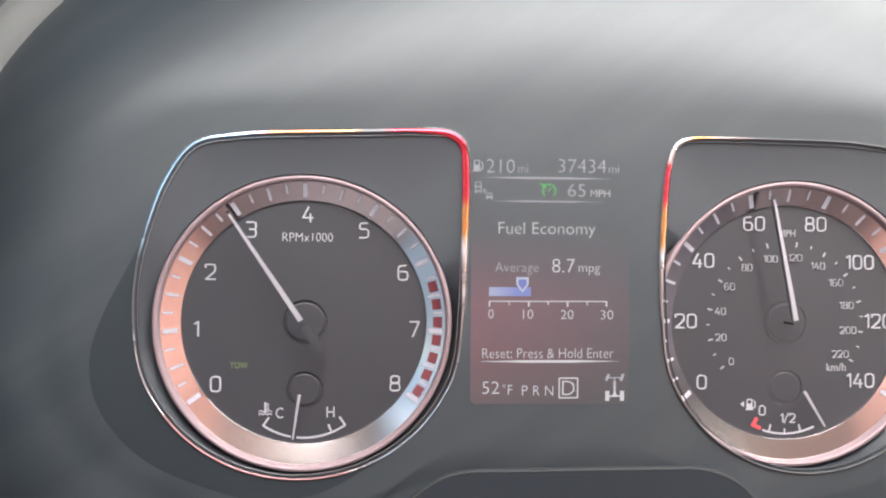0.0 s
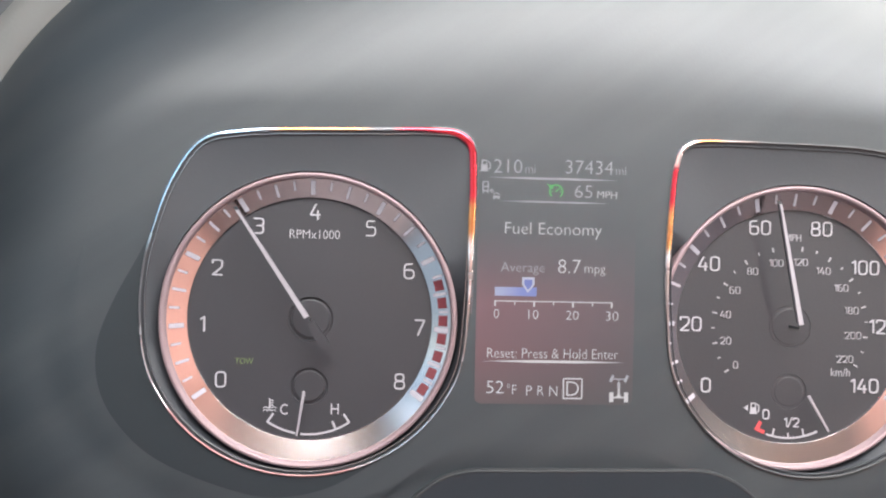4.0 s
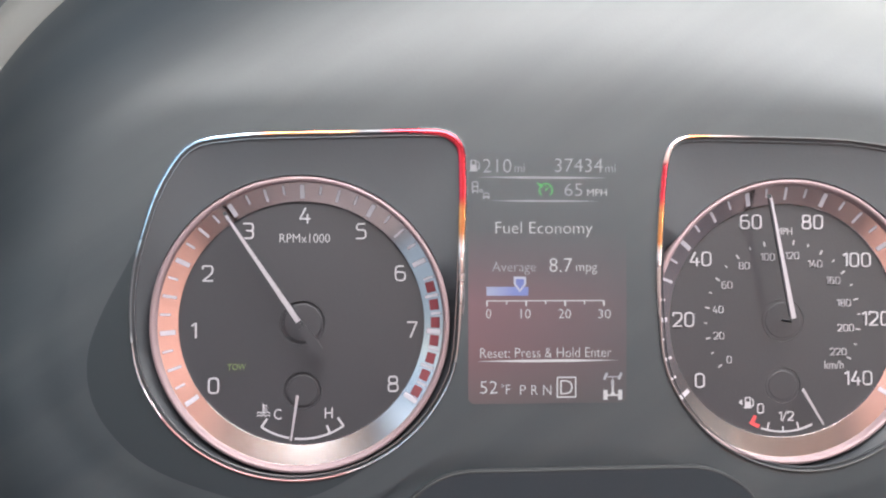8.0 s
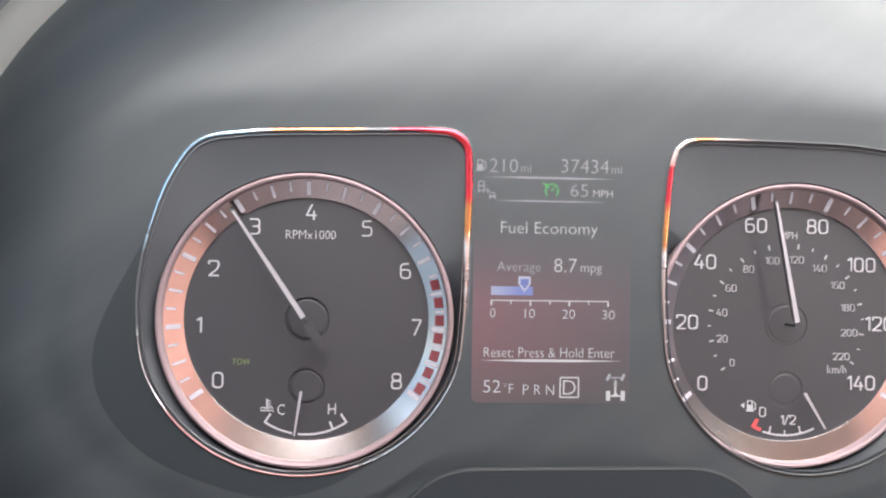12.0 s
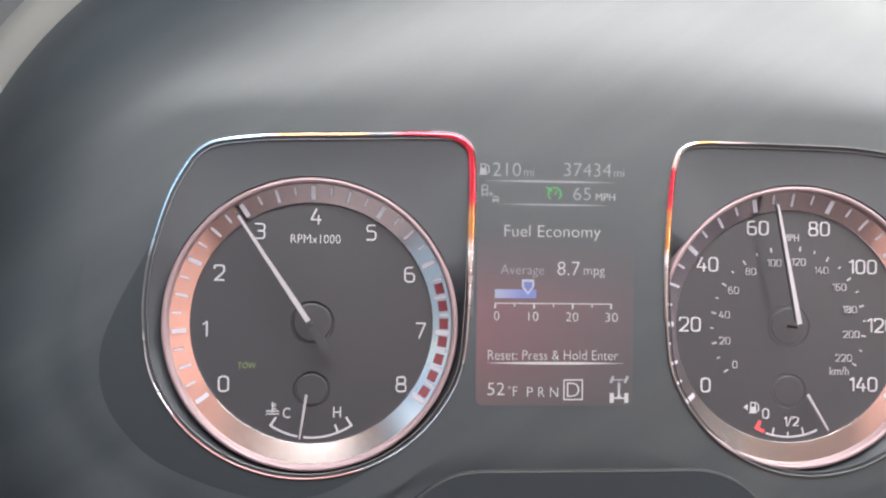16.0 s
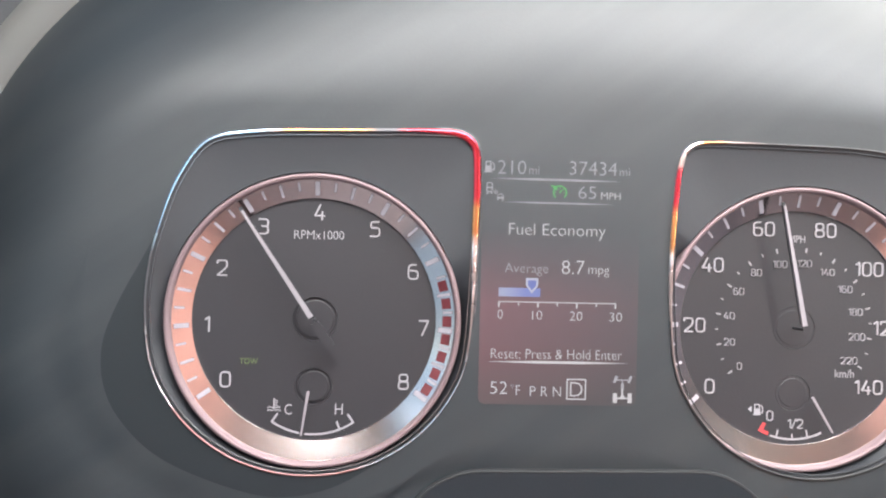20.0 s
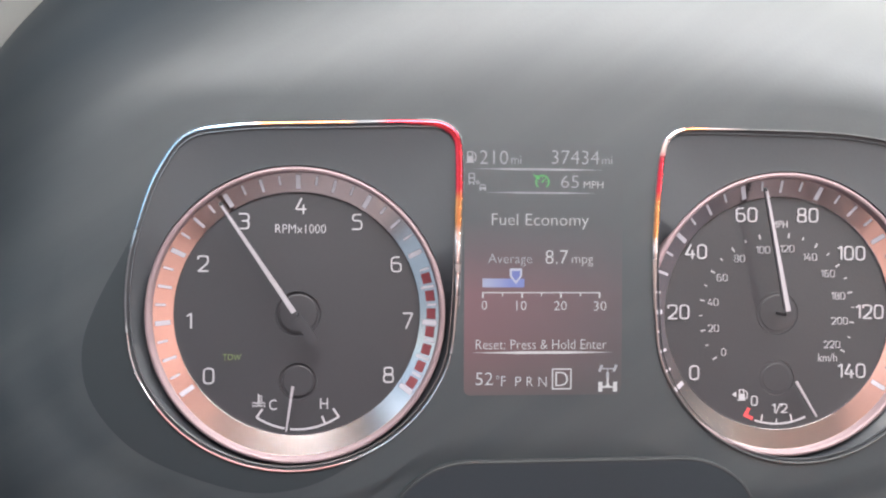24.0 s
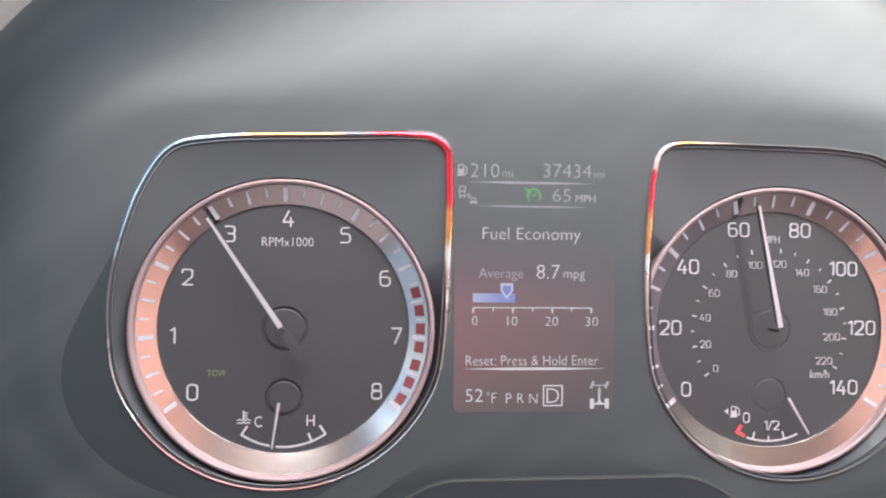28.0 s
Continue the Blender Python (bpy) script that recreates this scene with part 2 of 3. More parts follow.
def thing(name, label, category, at=(0, 0, 0), group="", kind=""):
    ob = new(name)
    ob.location = Vector(at)
    ob.empty_display_size = 0.01
    return tagged(ob, label, category, group, kind)


def prism(points, y0, y1, bm=None):
    """A flat shape in x, z (millimetres), from depth y0 (front) to y1 (back)."""
    bm = bm or bmesh.new()
    f = [bm.verts.new((x * MM, y0 * MM, z * MM)) for x, z in points]
    b = [bm.verts.new((x * MM, y1 * MM, z * MM)) for x, z in points]
    bm.faces.new(f)
    bm.faces.new(b[::-1])
    k = len(points)
    for i in range(k):
        bm.faces.new((f[i], b[i], b[(i + 1) % k], f[(i + 1) % k]))
    return bm


def box(x0, z0, x1, z1, y0, y1, bm=None):
    return prism([(x0, z0), (x1, z0), (x1, z1), (x0, z1)], y0, y1, bm)


def round_box(x0, z0, x1, z1, r, n=6):
    pts = []
    for cx, cz, a in ((x1 - r, z1 - r, 0), (x0 + r, z1 - r, 90), (x0 + r, z0 + r, 180), (x1 - r, z0 + r, 270)):
        for i in range(n + 1):
            t = radians(a + 90 * i / n)
            pts.append((cx + r * math.cos(t), cz + r * math.sin(t)))
    return pts


def bar(p, q, w0, w1, y0, y1, bm=None):
    """A straight bar from p to q, w0 wide at p and w1 at q."""
    d = Vector((q[0] - p[0], q[1] - p[1])).normalized()
    n = Vector((-d.y, d.x))
    return prism([(p[0] + n.x * w0 / 2, p[1] + n.y * w0 / 2), (q[0] + n.x * w1 / 2, q[1] + n.y * w1 / 2),
                  (q[0] - n.x * w1 / 2, q[1] - n.y * w1 / 2), (p[0] - n.x * w0 / 2, p[1] - n.y * w0 / 2)], y0, y1, bm)


def arc_band(cx, cz, r, w, a0, a1, y0, y1, n=24, bm=None):
    """A curved stroke round (cx, cz); angles in degrees clockwise from the top."""
    pts = []
    for s, rr in ((1, r + w / 2), (-1, r - w / 2)):
        for i in range(n + 1):
            t = radians(a0 + (a1 - a0) * (i if s > 0 else n - i) / n)
            pts.append((cx + rr * math.sin(t), cz + rr * math.cos(t)))
    return prism(pts, y0, y1, bm)


def lathe(profile, n=144, closed=True):
    """A ring round the y axis from (radius, depth) pairs in millimetres."""
    bm = bmesh.new()
    rows = [[bm.verts.new((r * math.sin(2 * math.pi * i / n) * MM, y * MM, r * math.cos(2 * math.pi * i / n) * MM)) for r, y in profile] for i in range(n)]
    k = len(profile)
    for i in range(n):
        a, b = rows[i], rows[(i + 1) % n]
        for j in range(k if closed else k - 1):
            bm.faces.new((a[j], a[(j + 1) % k], b[(j + 1) % k], b[j]))
    return bm


def disc(r, y0, y1, n=96, cx=0, cz=0):
    return prism([(cx + r * math.sin(2 * math.pi * i / n), cz + r * math.cos(2 * math.pi * i / n)) for i in range(n)], y0, y1)


def smooth_loop(pts, per=10):
    """A closed smooth curve through the points."""
    out, k = [], len(pts)
    for i in range(k):
        p0, p1, p2, p3 = (Vector(pts[(i + j - 1) % k]) for j in range(4))
        for s in range(per):
            t = s / per
            out.append(0.5 * (2 * p1 + (p2 - p0) * t + (2 * p0 - 5 * p1 + 4 * p2 - p3) * t * t + (3 * p1 - p0 - 3 * p2 + p3) * t ** 3))
    return [(v.x, v.y) for v in out]


def rounded(corners, n=10):
    """A closed outline from (x, z, radius) corners."""
    out, k = [], len(corners)
    for i, (x, z, r) in enumerate(corners):
        p = Vector((x, z))
        a = (Vector(corners[i - 1][:2]) - p)
        b = (Vector(corners[(i + 1) % k][:2]) - p)
        half = a.angle(b) / 2
        d = min(r / math.tan(half), a.length * 0.49, b.length * 0.49)
        p0, p2 = p + a.normalized() * d, p + b.normalized() * d
        for j in range(n + 1):
            t = j / n
            v = p0 * (1 - t) ** 2 + p * 2 * t * (1 - t) + p2 * t * t
            out.append((v.x, v.y))
    return out


def sweep(outline, profile):
    """A closed frame along the outline: (outward offset, depth) pairs in millimetres make its closed section."""
    bm, k, rows = bmesh.new(), len(outline), []
    area = sum(outline[i][0] * outline[(i + 1) % k][1] - outline[(i + 1) % k][0] * outline[i][1] for i in range(k))
    side = 1 if area > 0 else -1
    for i in range(k):
        a, b = Vector(outline[i - 1]), Vector(outline[(i + 1) % k])
        d = (b - a).normalized()
        nx, nz = d.y * side, -d.x * side
        rows.append([bm.verts.new(((outline[i][0] + nx * o) * MM, y * MM, (outline[i][1] + nz * o) * MM)) for o, y in profile])
    m = len(profile)
    for i in range(k):
        a, b = rows[i], rows[(i + 1) % k]
        for j in range(m):
            bm.faces.new((a[j], a[(j + 1) % m], b[(j + 1) % m], b[j]))
    return bm


GLYPHS = {}


def lettering(text, width, height, y, cx, cz, mat, parent, name="lettering", slant=0.0, depth=0.15, bold=0.0, label=""):
    """Raised letters of the built-in font, fitted to a width and a height in millimetres, centred at (cx, cz)."""
    key = (text, bold)
    if key not in GLYPHS:
        curve = bpy.data.curves.new("glyphs", "FONT")
        curve.body, curve.size, curve.resolution_u, curve.offset = text, 1.0, 3, bold
        ob = new("glyphs", curve)
        bpy.context.view_layer.update()
        me = bpy.data.meshes.new_from_object(ob.evaluated_get(bpy.context.evaluated_depsgraph_get()))
        GLYPHS[key] = ([v.co.copy() for v in me.vertices], [tuple(p.vertices) for p in me.polygons])
        bpy.data.objects.remove(ob)
        bpy.data.meshes.remove(me)
    co, faces = GLYPHS[key]
    x0, x1 = min(c.x for c in co), max(c.x for c in co)
    z0, z1 = min(c.y for c in co), max(c.y for c in co)
    sx, sz = width / (x1 - x0), height / (z1 - z0)
    bm = bmesh.new()
    vs = [bm.verts.new(((cx + (c.x - (x0 + x1) / 2) * sx + slant * (c.y - (z0 + z1) / 2) * sz) * MM, y * MM, (cz + (c.y - (z0 + z1) / 2) * sz) * MM)) for c in co]
    for f in faces:
        try:
            bm.faces.new([vs[i] for i in f])
        except ValueError:
            pass
    bmesh.ops.recalc_face_normals(bm, faces=bm.faces[:])
    if bm.faces and sum(f.normal.y for f in bm.faces) > 0:
        bmesh.ops.reverse_faces(bm, faces=bm.faces[:])
    grown = bmesh.ops.extrude_face_region(bm, geom=bm.faces[:])
    bmesh.ops.translate(bm, vec=(0, -depth * MM, 0), verts=[g for g in grown["geom"] if isinstance(g, bmesh.types.BMVert)])
    return part(name, bm, mat, parent, label)


DIGITS = {
    "0": [(True, [(0, 0), (1, 0), (1, 1.55), (0, 1.55)])],
    "1": [(False, [(0, 1.28), (0.42, 1.55), (0.42, 0)])],
    "2": [(False, [(0, 1.2), (0, 1.55), (1, 1.55), (1, 0.85), (0.03, 0), (1.04, 0)])],
    "3": [(False, [(0, 1.55), (1, 1.55), (1, 0.8), (0.3, 0.8)]), (False, [(0.3, 0.8), (1, 0.8), (1, 0), (0, 0)])],
    "4": [(False, [(0.6, 1.6), (0, 0.42), (1.08, 0.42)]), (False, [(0.78, 0.9), (0.78, -0.08)])],
    "5": [(False, [(0.95, 1.55), (0.1, 1.55), (0.06, 0.9), (1, 0.92), (1, 0), (0, 0)])],
    "6": [(False, [(0.85, 1.55), (0, 1.5), (0, 0), (1, 0), (1, 0.9), (0.12, 0.9)])],
    "7": [(False, [(-0.02, 1.55), (1, 1.55), (0.3, -0.08)])],
    "8": [(True, [(0.06, 0.83), (0.94, 0.83), (0.94, 1.55), (0.06, 1.55)]), (True, [(0, 0), (1, 0), (1, 0.79), (0, 0.79)])],
}


def stroke(path, closed, w, y0, y1, bm):
    """A bent stroke of one width with rounded corners, in x and z (millimetres)."""
    k, pts = len(path), []
    for i, p in enumerate(path):
        if not closed and i in (0, k - 1):
            pts.append(Vector(p))
            continue
        p, a, b = Vector(p), Vector(path[i - 1]), Vector(path[(i + 1) % k])
        sharp = (a - p).angle(b - p)
        r = (0.42 if sharp > 1.3 else 0.06) * min((a - p).length, (b - p).length, 4.0)
        q0, q1 = p + (a - p).normalized() * r, p + (b - p).normalized() * r
        for j in range(6):
            t = j / 5
            pts.append(q0 * (1 - t) ** 2 + p * 2 * t * (1 - t) + q1 * t * t)
    n, rows = len(pts), []
    for i, p in enumerate(pts):
        a = pts[i - 1] if closed or i else p
        b = pts[(i + 1) % n] if closed or i < n - 1 else p
        d = (b - a).normalized()
        o = Vector((-d.y, d.x)) * w / 2
        rows.append([bm.verts.new((v.x * MM, y * MM, v.y * MM)) for v, y in ((p + o, y0), (p - o, y0), (p - o, y1), (p + o, y1))])
    for i in range(n if closed else n - 1):
        a, b = rows[i], rows[(i + 1) % n]
        for j in range(4):
            bm.faces.new((a[j], a[(j + 1) % 4], b[(j + 1) % 4], b[j]))
    if not closed:
        bm.faces.new(rows[0][::-1])
        bm.faces.new(rows[-1])


def number(text, height, cx, cz, mat, parent, name="numeral", weight=0.17):
    """Squarish gauge numerals, centred at (cx, cz)."""
    u = height / 1.74
    widths = [0.42 if c == "1" else 1.0 for c in text]
    gap = 0.42
    total = sum(widths) + gap * (len(text) - 1)
    bm, x = bmesh.new(), -total / 2
    for c, wd in zip(text, widths):
        for i, (closed, path) in enumerate(DIGITS[c]):
            stroke([(cx + (x + px) * u, cz + (pz - 0.775) * u) for px, pz in path], closed, weight * u, -0.6 - 0.02 * i, 0.05, bm)
        x += wd + gap
    return part(name, bm, mat, parent)


# ---- fascia ----
HALF = 93.5      # x of the middle between the two dials
lower = [(-86, 0), (-83, -18), (-74, -36), (-60, -51), (-40, -61), (-15, -68), (12, -69), (32, -63), (46, -54), (60, -48.5), (78, -47.5)]
upper = [(60, 82), (10, 82), (-40, 79), (-70, 62), (-83, 32)]
left_half = upper + lower
ring_pts = left_half + [(2 * HALF - x, z) for x, z in left_half[::-1]]
PLATE = -9.0     # front of the plate that the gauges and the display sit in
NEAR = 0.974     # the plate lies nearer to the driver than the dials, so all on it is this much smaller
INNER = [(26.3 + (x - 26.3) * NEAR, 28.6 + (z - 28.6) * NEAR) for x, z in smooth_loop(ring_pts, 8)]


def fascia_surface():
    """The shell: flush with the plate along the top, falling away outwards and a little sooner towards the bottom."""
    bm = bmesh.new()
    rows = []
    cx, cz, a, b = HALF, 15.0, 267.0, 208.0
    for x, z in INNER:
        t = math.atan2((z - cz) / b, (x - cx) / a)
        low = max(0, -math.sin(t)) ** 1.5
        ox, oz = cx + (a + 160 * low) * math.cos(t), cz + (b + 60 * low) * math.sin(t)
        k = min(1, max(0, (z + 20) / 50))
        rise = 1 - k * k * (3 - 2 * k)
        swell, wide = -1.2 * rise, 0.5 + 17.5 * rise
        d = Vector((ox - x, oz - z)).normalized()
        row = [bm.verts.new(((x + d.x * o) * MM, (PLATE + 0.06) * MM, (z + d.y * o) * MM)) for o in (-1.0, -0.2)]
        for i in range(1, 9):
            u = i / 8
            row.append(bm.verts.new(((x + d.x * wide * u) * MM, (PLATE + 0.06 - swell * u * u * (3 - 2 * u)) * MM, (z + d.y * wide * u) * MM)))
        x1, z1 = x + d.x * wide, z + d.y * wide
        for i in range(1, 25):
            s = i / 24
            y = PLATE + 0.06 - swell + (92 + swell) * s ** 2.2
            row.append(bm.verts.new(((x1 + (ox - x1) * s) * MM, y * MM, (z1 + (oz - z1) * s) * MM)))
        rows.append(row)
    k = len(rows)
    for i in range(k):
        for j in range(len(rows[0]) - 1):
            bm.faces.new((rows[i][j], rows[i][j + 1], rows[(i + 1) % k][j + 1], rows[(i + 1) % k][j]))
    return bm


def rim_mesh():
    """The pale rounded edge that runs round the outside of the shell."""
    line = []
    for x, z in INNER:
        t = math.atan2((z - 15.0) / 208.0, (x - HALF) / 267.0)
        low = max(0, -math.sin(t)) ** 1.5
        ox, oz = HALF + (267.0 + 160 * low) * math.cos(t), 15.0 + (208.0 + 60 * low) * math.sin(t)
        line.append((x + (ox - x) * 0.942, z + (oz - z) * 0.942))
    return sweep(line, [(-5, 79), (-2, 74.6), (2, 72.6), (7, 71.8), (12, 71.8), (16, 72.6), (19, 74.6), (20.5, 79), (20.5, 92), (-5, 92)])


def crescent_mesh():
    """A dark sheet for the shade in the step between the left gauge's frame and the shell: widest at the lower left,
    running out to both ends.
    """

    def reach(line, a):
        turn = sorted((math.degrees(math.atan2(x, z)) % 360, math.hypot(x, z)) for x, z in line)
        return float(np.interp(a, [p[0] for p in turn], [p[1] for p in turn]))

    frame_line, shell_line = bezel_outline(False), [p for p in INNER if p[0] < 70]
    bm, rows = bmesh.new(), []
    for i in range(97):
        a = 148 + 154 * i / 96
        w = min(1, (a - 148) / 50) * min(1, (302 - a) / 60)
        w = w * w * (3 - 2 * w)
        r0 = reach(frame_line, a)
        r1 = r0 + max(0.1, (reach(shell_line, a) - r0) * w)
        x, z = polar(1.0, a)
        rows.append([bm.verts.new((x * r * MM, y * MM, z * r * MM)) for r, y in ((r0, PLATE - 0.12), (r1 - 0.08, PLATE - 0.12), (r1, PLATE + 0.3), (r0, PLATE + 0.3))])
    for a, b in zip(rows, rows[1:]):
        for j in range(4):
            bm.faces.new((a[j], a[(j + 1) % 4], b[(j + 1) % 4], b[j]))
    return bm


def polar(r, a):
    """x and z at radius r, a degrees clockwise from the top."""
    return r * math.sin(radians(a)), r * math.cos(radians(a))


POD = -7.6       # floor inside a gauge's frame, round its ring
LIP = -9.5      # front of the bright frames
GROW = 1.0168    # widens the outlines to their depth
SPEED_X = 187.0
OUTER_SIDE = [(-60, 4), (-58.9, 20), (-56, 32.3), (-51.1, 47), (-45.5, 57.7), (-40.6, 63.8), (-34.7, 67), (-25.7, 68.5), (-11.7, 69.7)]
TACH_SIDE = [(22.7, 70.7), (38, 71.2), (47, 71.2), (51, 71.0), (54.2, 70.1), (56.8, 68.4), (58.6, 66.0), (59.5, 62.8), (59.8, 57), (59.9, 46.5), (59.3, 26), (58.7, 7)]
SPEED_SIDE = [(19.8, 70.3), (34, 70.4), (41, 70.3), (44.6, 69.9), (47.4, 68.9), (49.6, 67.2), (51.1, 65.0), (52.1, 62.2), (52.9, 58), (53.6, 52), (54.7, 36), (55, 20), (54.4, 3)]


def bezel_outline(flip):
    side, c, a = (SPEED_SIDE, -2.7, 57.2) if flip else (TACH_SIDE, -0.7, 59.3)
    pts = OUTER_SIDE + side
    for i in range(1, 12):
        t = radians(90 + 180 * i / 12)
        pts = pts + [(c + a * math.sin(t), 56.0 * math.cos(t))]
    loop = smooth_loop(pts, 14)
    loop, eye = ([(-x, z) for x, z in loop][::-1], 26.3 - SPEED_X) if flip else (loop, 26.3)
    return [(eye + (x - eye) * GROW, 28.6 + (z - 28.6) * GROW) for x, z in loop]


def bezel_mesh(out, flip):
    """The frame: a rounded bright lip, broader on the side of the display, on a straight wall."""
    m = 11
    bead = [(-0.38 + 0.38 * math.cos(math.pi * j / 10), LIP - 0.42 * math.sin(math.pi * j / 10)) for j in range(m - 1)] + [(-0.38, LIP + 0.3)]
    bm = sweep(out, bead)
    bm.verts.ensure_lookup_table()
    for i, (x, z) in enumerate(out):
        u = -x if flip else x
        k = min(1, max(0, (u - 38) / 18)) * min(1, max(0, (z - 4) / 34))
        first = bm.verts[i * m].co.copy()
        for j in range(m):
            v = bm.verts[i * m + j]
            v.co.x += (v.co.x - first.x) * 1.9 * k
            v.co.z += (v.co.z - first.z) * 1.9 * k
        # a little broader outwards along the top and beside the display
        w = min(1, max(0, (u + 62) / 10)) * min(1, max(0, (z - 18) / 24 if u < 0 else (z + 10) / 30))
        out_dir = Vector((first.x - bm.verts[i * m + 10].co.x, 0, first.z - bm.verts[i * m + 10].co.z)).normalized()
        for j in range(5):
            bm.verts[i * m + j].co += out_dir * ((0.1 if flip else 0.5) * w * MM * (1 - j / 5))
    return bm


def edge_line_mesh(out, flip):
    """A hair of polished chrome outside the frame, along its upper corner and down the side of the display."""
    bm, rows, n = bmesh.new(), [], len(out)
    for i, (x, z) in enumerate(out):
        u = -x if flip else x
        if u < 44 or z < 2:
            continue
        a, b = Vector(out[i - 1]), Vector(out[(i + 1) % n])
        d = (b - a).normalized()
        nx, nz = (-d.y, d.x) if (-d.y * x + d.x * z) > 0 else (d.y, -d.x)
        o = 0.35 if flip else 0.75
        rows.append([bm.verts.new(((x + nx * (o + q)) * MM, y * MM, (z + nz * (o + q)) * MM)) for q, y in ((-0.2, LIP + 0.5), (-0.16, LIP - 0.2), (0.02, LIP - 0.38), (0.2, LIP - 0.2), (0.26, LIP + 0.5))])
    for a, b in zip(rows, rows[1:]):
        for j in range(5):
            bm.faces.new((a[j], a[(j + 1) % 5], b[(j + 1) % 5], b[j]))
    bm.faces.new(rows[0])
    bm.faces.new(rows[-1][::-1])
    return bm


def pod_mesh(out):
    """The floor inside the frame, with a round well for the dial."""
    bm, rows = bmesh.new(), []
    for x, z in out:
        r = math.hypot(x, z)
        k = min(55.25, r * 0.985) / r
        # where the frame lies close to the ring the floor drops into a narrow groove
        room = min(1, max(0, (r * 0.985 - 58.2) / 7))
        floor_y = -1.5 + (POD + 1.5) * room * room * (3 - 2 * room)
        rows.append([bm.verts.new((x * f * MM, y * MM, z * f * MM)) for f, y in ((0.996, LIP + 0.35), (0.985, PLATE + 0.15), (k, floor_y), (min(k, 55.2 / r), floor_y + 1), (55.12 / r, 0.5), (55.12 / r, 3.0), (1.005, 3.0), (1.0, LIP + 0.35))])
    n = len(rows)
    for i in range(n):
        a, b = rows[i], rows[(i + 1) % n]
        for j in range(7):
            bm.faces.new((a[j], a[j + 1], b[j + 1], b[j]))
    return bm


def plate_mesh():
    """The plate, with an opening for each gauge."""
    bm, edges, front = bmesh.new(), [], []
    for loop in (INNER, bezel_outline(False), [(x + SPEED_X, z) for x, z in bezel_outline(True)]):
        vs = [bm.verts.new((x * MM, PLATE * MM, z * MM)) for x, z in loop]
        for a, b in zip(vs, vs[1:] + vs[:1]):
            edges.append(bm.edges.new((a, b)))
    bmesh.ops.triangle_fill(bm, use_beauty=True, edges=edges)
    grown = bmesh.ops.extrude_face_region(bm, geom=bm.faces[:])
    bmesh.ops.translate(bm, vec=(0, 2.5 * MM, 0), verts=[g for g in grown["geom"] if isinstance(g, bmesh.types.BMVert)])
    return bm


cluster = thing("cluster_surround", "dark grey moulded plastic surround of the gauges", "dashboard trim", kind="structure")
part("surround_shell", fascia_surface(), FASCIA, cluster, smooth=True)
part("gauge_plate", plate_mesh(), FASCIA, cluster, "matt black plate round the gauges")
# Shade of the recess step, laid on as a darker sheet.
part("crescent_shade_band", crescent_mesh(), SHADE, cluster, "black crescent sheet standing for shade below the tachometer frame")

part("hood_rim", rim_mesh(), DASH, cluster, "pale grey rounded outer edge", smooth=True)

dash = thing("dashboard", "dark grey grained dashboard panel behind the gauge surround", "dashboard", kind="structure")
bm = box(-700, -700, 1150, 210, 80, 100)
prism([(-700, 196), (1150, 196), (1150, 210), (-700, 210)], 100, 600, bm)
part("dash_panel", bm, PANEL, dash)

shroud = thing("column_shroud", "dark plastic steering column shroud below the display", "column cover")
sh_out = rounded([(26.3 + (x - 26.3) * 1.028, 28.6 + (z - 28.6) * 1.028, r) for x, z, r in ((34, -150, 5), (34, -66, 30), (52, -52.0, 45), (152, -51.6, 45), (170, -64, 30), (170, -150, 5))])
part("shroud_body", prism(sh_out, -11.0, 40), SHROUD, shroud)
part("shroud_lip", sweep(sh_out, [(0.25, -9.0), (0.2, -10.6), (-0.1, -11.05), (-0.6, -11.2), (-1.1, -11.02), (-1.1, -9.0)]), SEAM, shroud, "thin lighter rounded edge")

# ---- dials ----
STEP_T, STEP_S = 31.25, 250 / 7


def face_mesh():
    """The round face, with a well for the pointer's hub and a smaller one below it."""
    bm, edges = bmesh.new(), []
    for r, z0, n in ((51.0, 0.0, 96), (8.4, 0.0, 48), (7.0, -25.5, 48)):
        vs = [bm.verts.new((r * math.sin(2 * math.pi * i / n) * MM, 0, (z0 + r * math.cos(2 * math.pi * i / n)) * MM)) for i in range(n)]
        edges += [bm.edges.new((a, b)) for a, b in zip(vs, vs[1:] + vs[:1])]
    bmesh.ops.triangle_fill(bm, use_beauty=True, edges=edges)
    grown = bmesh.ops.extrude_face_region(bm, geom=bm.faces[:])
    bmesh.ops.translate(bm, vec=(0, 2.5 * MM, 0), verts=[g for g in grown["geom"] if isinstance(g, bmesh.types.BMVert)])
    return bm


